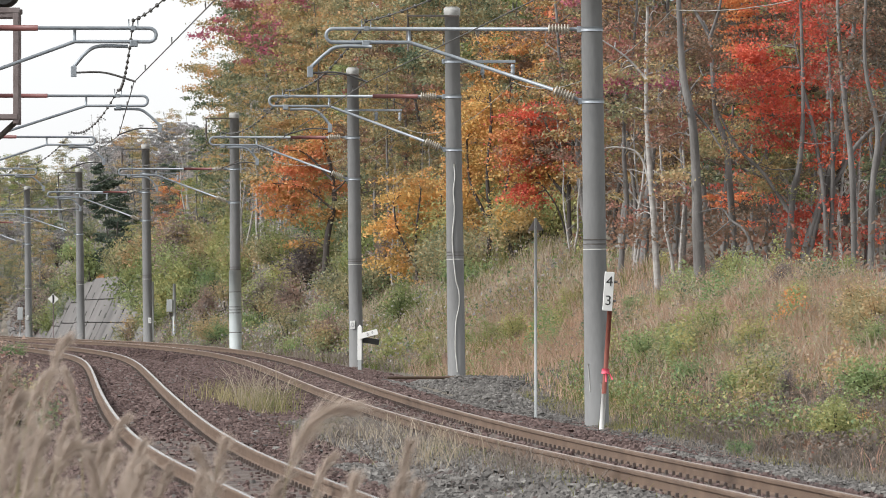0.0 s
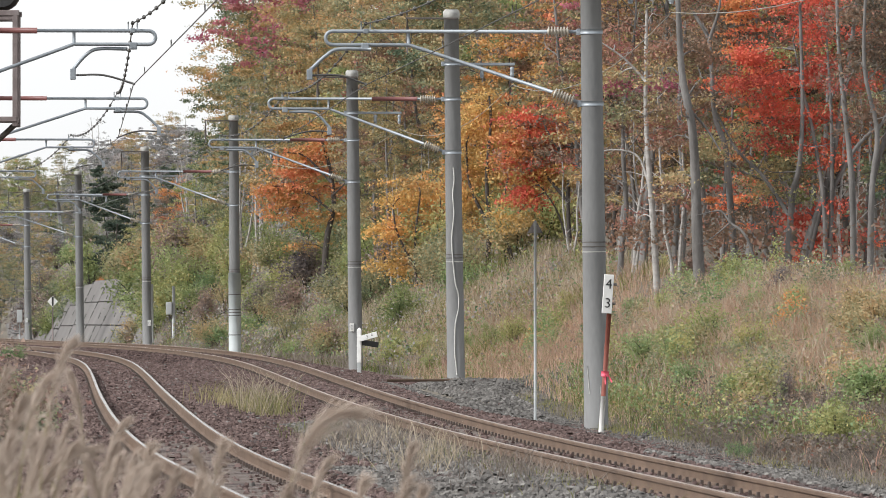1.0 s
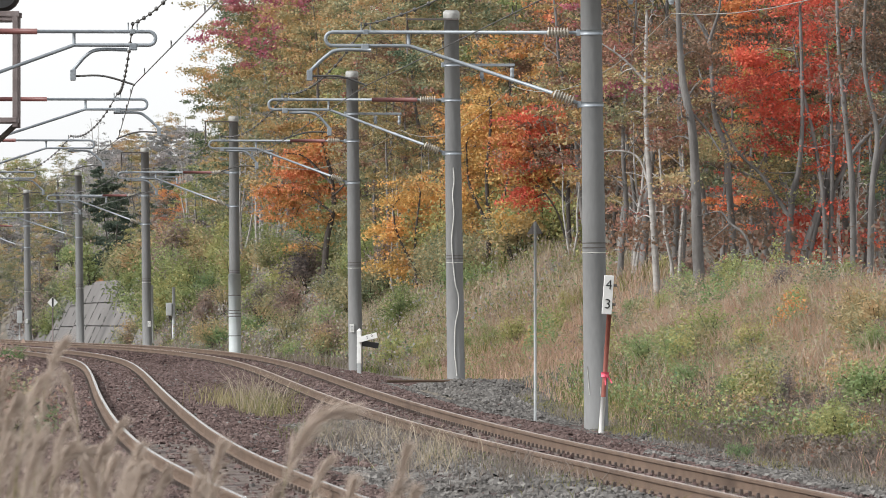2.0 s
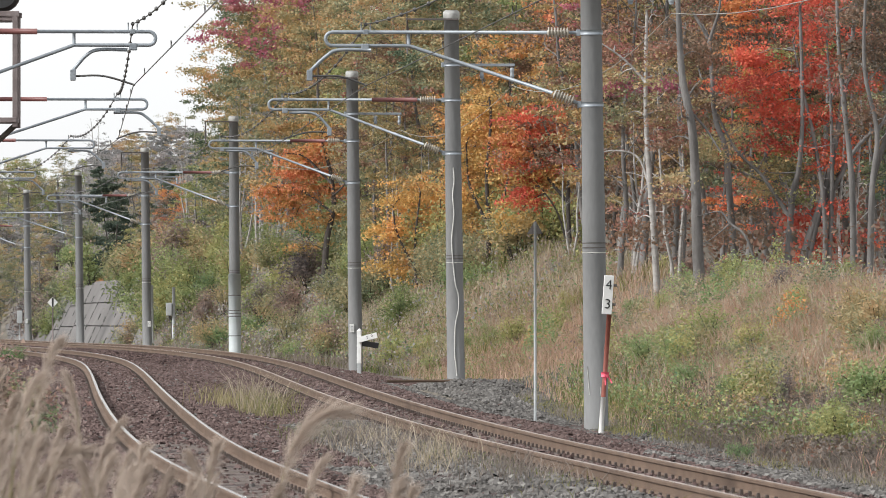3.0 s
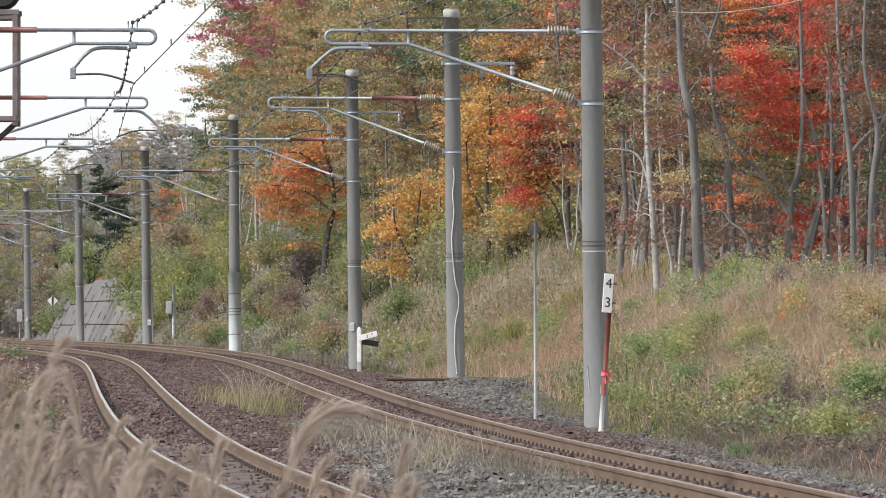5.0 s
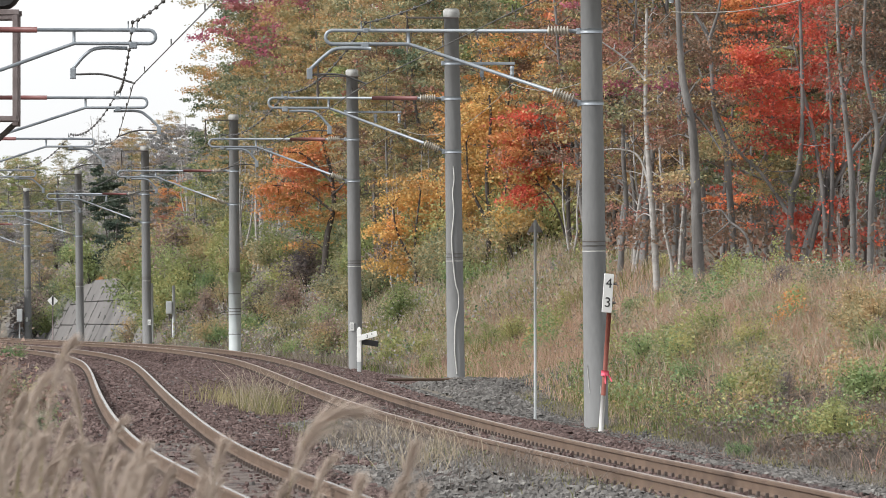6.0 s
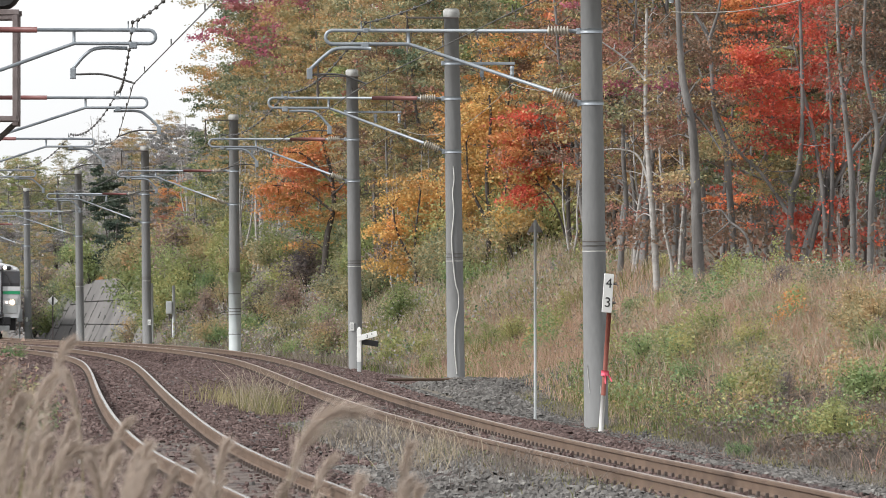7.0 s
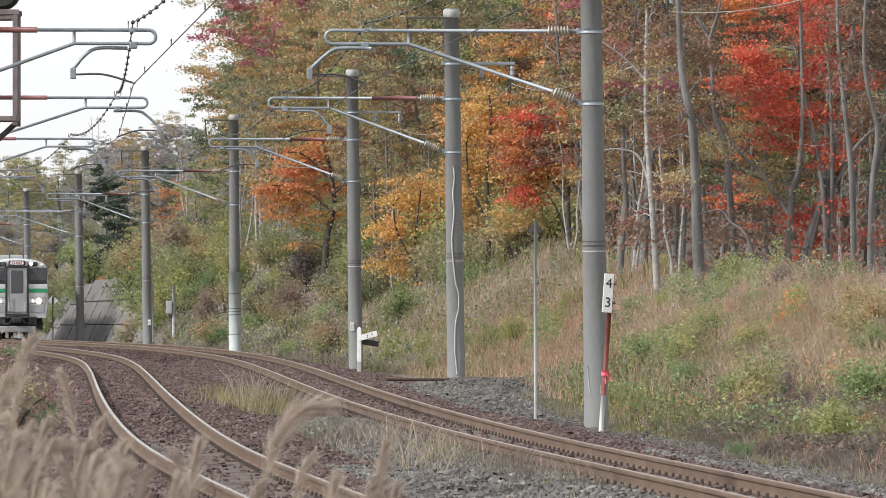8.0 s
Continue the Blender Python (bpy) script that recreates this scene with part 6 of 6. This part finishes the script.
    # leafy weeds, in patches of one colour
    for k, (mt, lab) in enumerate(((LEAF["green"], "low green weeds"), (LEAF["lime"], "yellow-green weeds"), (LEAF["brown"], "browned weeds"), (LEAF["haze"], "grey seeding weeds"), (LEAF["olive"], "olive weeds"))):
        for j, (n, y0, y1, o0, o1, size, tall) in enumerate(((9000, 178, 305, 3.6, 9.5, 0.09, 0.8), (11000, 300, 640, 5.8, 40, 0.2, 1.6))):
            x, y = spread(n, y0, y1, o0, o1, 0.15, 1.3 * k + j)
            z = ground_z(x, y) + tall * rr.random(len(x)) ** 1.3 * (0.7 + 0.5 * np.sin(x * 2.1 + y * 0.7 + k))
            v, f = quads(np.stack([x, y, z], -1), size, rr, 0.1, 0.6)
            tagged(raw("weeds", v, f, mt), lab + " on the railway bank", "weeds", kind="stuff")
    # leafy clumps standing out of the bank's dry grass
    for k in range(44):
        yc = rr.uniform(74, 172)
        xc, yc = beside(np.array([yc]), np.array([rr.uniform(5.0, 9.8)]))
        wide, tall = rr.uniform(0.18, 0.5), rr.uniform(0.5, 1.15)
        n = int(1500 * wide * (0.4 + tall))
        a, rad = rr.uniform(0, 6.28, n), wide * np.sqrt(rr.random(n))
        x, y = xc + np.cos(a) * rad, yc + np.sin(a) * rad * 1.6
        z = ground_z(x, y) + tall * rr.random(n) ** 0.8 * (1.1 - 0.8 * (rad / wide) ** 2)
        v, f = leaflets(np.stack([x, y, z], -1), rr.uniform(0.045, 0.06), rr)
        mt, lab = ((LEAF["green"], "green leafy weed clump"), (LEAF["olive"], "olive leafy weed clump"), (LEAF["lime"], "yellow-green weed clump"), (LEAF["green"], "green leafy weed clump"), (LEAF["orange"], "orange-tinged weed clump"))[k % 5 if k % 10 != 4 else 1]
        tagged(raw("weed_clump", v, f, mt), lab + " in dry grass on the bank", "weeds", kind="stuff")
    # brown growth under the trees; its dark colour also paints in the wood's shade
    y = rr.uniform(150, 330, 26000)
    o = rr.uniform(10.5, 26, 26000)
    x, yy = beside(y, o)
    z = ground_z(x, yy) + 1.3 * rr.random(26000) ** 1.5
    v, f = quads(np.stack([x, yy, z], -1), 0.16, rr, 0.1, 0.6)
    tagged(raw("undergrowth", v, f, LEAF["bronze"]), "brown undergrowth below the trees, darkened for deep shade", "undergrowth", kind="stuff")
    # left verge
    x, y = spread(16000, 40, 130, -11, -6.6, -0.3, 6.0)
    grass("green_grass", "weedy verge beside the far track", FRESH, x, y, 0.55, 0.016, 47, 0.3)
    # tufts between the tracks
    for (u, yy0, ry, rx, n, h, mt, lab) in ((-26.45, 114, 1.6, 0.20, 150, 0.85, PALE, "tuft of dry grass between the tracks"), (-29.26, 118, 3, 0.35, 360, 0.4, REED, "tuft of green grass between the tracks"), (-24.44, 112, 1.5, 0.22, 200, 0.5, REED, "tuft of dry grass between the tracks"),
                                            (-9.97, 88, 2.0, 0.3, 170, 0.36, PALE, "withered grass between the tracks"), (-1.53, 77, 1.5, 0.22, 190, 0.42, PALE, "withered grass between the tracks"), (-5.14, 82, 3, 0.3, 260, 0.3, STRAW, "withered grass between the tracks"), (-17.2, 96, 3, 0.3, 200, 0.2, FRESH, "low weeds between the tracks"), (5.31, 73, 2.5, 0.25, 180, 0.30, STRAW, "withered grass between the tracks"), (12.54, 70, 2.5, 0.25, 260, 0.25, STRAW, "withered grass between the tracks"), (-13.18, 90, 2.5, 0.3, 300, 0.35, STRAW, "withered grass between the tracks"), (1.29, 78, 3, 0.3, 200, 0.16, FRESH, "low weeds between the tracks"), (18.17, 68, 3, 0.3, 200, 0.14, FRESH, "low weeds between the tracks")):
        y = yy0 + rr.normal(0, ry, n)
        x = u / 1000 * yy0 + rr.normal(0, rx, n) + (line_x(y) - line_x(yy0))
        grass("grass_tuft", lab, mt, x, y, h, 0.009, int(60 + 7 * abs(u)), 0.55)


bank_grass()


# ---- pampas grass in the foreground ----
def pampas(seed, bend):
    """A stem with a feathery plume at its tip; the foot is at the origin."""
    rr = np.random.default_rng(seed)
    o = tagged(new("pampas_grass"), "tall pampas stem with a pale feathery plume", "grass stem", "pampas stems in the foreground")
    H = 1.62
    side = 1 if bend > 0 else -1
    k = abs(bend)
    ctrl = [(0, 0, -0.25), (0.0, 0, 0.55), (0.01 * side, 0, 1.05), (0.02 * side + 0.01 * bend, 0, 1.26), (0.03 * side + 0.05 * bend, 0, 1.42 - 0.01 * k), (0.04 * side + 0.13 * bend, 0, 1.54 - 0.05 * k), (0.05 * side + 0.25 * bend, 0.01, 1.62 - 0.12 * k)]
    line = arc(ctrl, 5)
    bm = B()
    tube(bm, line, [0.0045 - 0.003 * i / len(line) for i in range(len(line))], 5)
    stem = part("stem", bm, REED, o)
    spine = line[-16:]
    v, f = [], []
    n = 420 if k > 0.5 else 290
    for i in range(n):
        t = rr.random() ** 0.9
        q = min(int(t * 15), 14)
        p = spine[q].lerp(spine[q + 1], t * 15 % 1)
        d = (spine[q + 1] - spine[q]).normalized()
        w = Vector(rr.normal(0, 1, 3).tolist()) * 0.27 + d * 1.0 + Vector((0.20 * side, 0, -0.12 * k))
        w.normalize()
        ln = rr.uniform(0.05, 0.135) * (1.35 if k > 0.5 else 0.9) * (0.5 + 0.6 * math.sin(math.pi * min(1, 0.15 + 0.8 * t)))
        a = w.cross(Vector(rr.normal(0, 1, 3).tolist())).normalized() * 0.0017
        b = len(v)
        mid = p + w * ln * 0.55
        tip = p + w * ln + Vector((0.006 * side, 0, -0.010))
        v += [tuple(p - a * 0.4), tuple(p + a * 0.4), tuple(mid + a), tuple(tip), tuple(mid - a)]
        f += [(b, b + 1, b + 2, b + 4), (b + 4, b + 2, b + 3)]
    raw("plume", v, f, PLUME, o)
    v, f = [], []
    for i in range(4):
        h0 = rr.uniform(0.2, 0.9)
        az = rr.uniform(0, 6.28)
        b = len(v)
        for s in range(6):
            u = s / 5
            c = Vector((math.cos(az) * 0.38 * u, math.sin(az) * 0.38 * u, h0 + 0.62 * u - 0.55 * u * u))
            a = Vector((-math.sin(az), math.cos(az), 0)) * 0.006 * (1 - u * 0.9)
            v += [tuple(c - a), tuple(c + a)]
        f += [(b + 2 * s, b + 2 * s + 1, b + 2 * s + 3, b + 2 * s + 2) for s in range(5)]
    raw("blades", v, f, REED, o)
    return o


# tip bearing (thousandths), distance, tip height, bend, sway share
STEMS = []
pampas_kinds = [pampas(500 + i, b) for i, b in enumerate((0.72, 0.14, -0.12, 0.05, 0.24))]


def foreground():
    rr = random.Random(77)
    H = 1.62
    rows = [(-24.8, 12.8, 24, 0, 1.0), (-9.0, 21.59, 24, 3, 0.8), (-11.17, 26.41, 23, 1, 0.8), (-7.56, 27.62, 25, 3, 0.8), (-35.29, 21.19, 25, 3, 0.7), (-32.88, 22.4, 26, 2, 0.7), (-50.96, 11.14, 30, 2, 0.3), (-46.54, 21.59, 24, 3, 0.7), (-48.15, 23.6, 23, 2, 0.7), (-43.73, 24.81, 24, 1, 0.7),
            (-21.22, 22.4, 28, 4, 0.7), (-59.49, 5.51, 26, 4, 1.3), (-62.62, 10.34, 25, 4, 1.1), (-38.91, 26.41, 23, 3, 0.7), (-28.46, 27.22, 22, 1, 0.7), (-16.4, 26.41, 22, 3, 0.7)]
    for _ in range(38):
        u = rr.uniform(-67.8, -45.7) if rr.random() < 0.85 else rr.uniform(-51, -38.9)
        drop = 15.5 + max(0, u + 64) * 0.6 + rr.uniform(-2.5, 13) - (8 if u < -61 and rr.random() < 0.15 else 0)
        rows.append((u, drop, rr.uniform(20, 31), rr.randrange(1, 5), 0.7))
    for i, (u, drop, y, kind, share) in enumerate(rows):
        x = u * y / 1000
        ztop = EYE[2] - drop * y / 1000
        src = pampas_kinds[kind]
        m = pose(x, y, ztop - H, 0, 0, rr.uniform(-25, 25))
        ob = copy_thing(src, m)
        STEMS.append((ob, x, y, ztop - H, rr.uniform(-25, 25), share, rr.uniform(0, 6.28)))
    for src in pampas_kinds:  # the first of each kind stands among the rest
        x, y = rr.uniform(-1.75, -1.45), rr.uniform(24, 30)
        m = pose(x, y, -0.42)
        src.matrix_basis = m
        STEMS.append((src, x, y, -0.42, 0.0, 0.7, rr.uniform(0, 6.28)))
    n = 1500
    r2 = np.random.default_rng(9)
    y = r2.uniform(18, 34, n)
    x = r2.uniform(-68, -42, n) / 1000 * y
    grass("reed_blades", "pale reed blades below the plumes", REED, x, y, 1.12, 0.009, 99, 0.2)


foreground()


# ---- what moves ----
lead = car(True)
trail = car(False)
WIND_T = [0.0, 0.5, 1.0, 1.5, 2.2, 3.0, 3.5, 4.0, 4.5, 5.2, 6.0, 6.5, 7.0, 7.5, 8.0]
WIND = [1.0, 1.4, 1.6, 0.4, 0.9, 0.6, 0.0, 0.5, 0.6, 1.2, 1.3, 1.8, 1.5, 0.2, -1.9]


def along(y):
    """The pose of a car whose leading end is at y on the right-hand track."""
    x0, x1 = float(line_x(y)), float(line_x(y + 17))
    z0, z1 = float(rail_z(y)), float(rail_z(y + 17))
    return pose(x0, y, z0, math.degrees(math.atan((z1 - z0) / 17)), 0, math.degrees(math.atan2(-(x1 - x0), 17)))


def motions():
    times = [0.25 * i for i in range(33)]
    walk(lead, [(t, along(315 + 23.6 * (8.0 - t))) for t in times])
    walk(trail, [(t, along(315 + 20.6 + 23.6 * (8.0 - t))) for t in times])
    for ob, x, y, z, turn, share, phase in STEMS:
        rows = []
        for t, w in zip(WIND_T, WIND):
            a = share * 1.3 * w + 0.35 * math.sin(2.9 * t + phase)
            rows.append((t, pose(x, y, z, 0.3 * math.sin(2.1 * t + phase), a, 0) @ pose(0, 0, 0, 0, 0, turn)))
        walk(ob, rows)


motions()
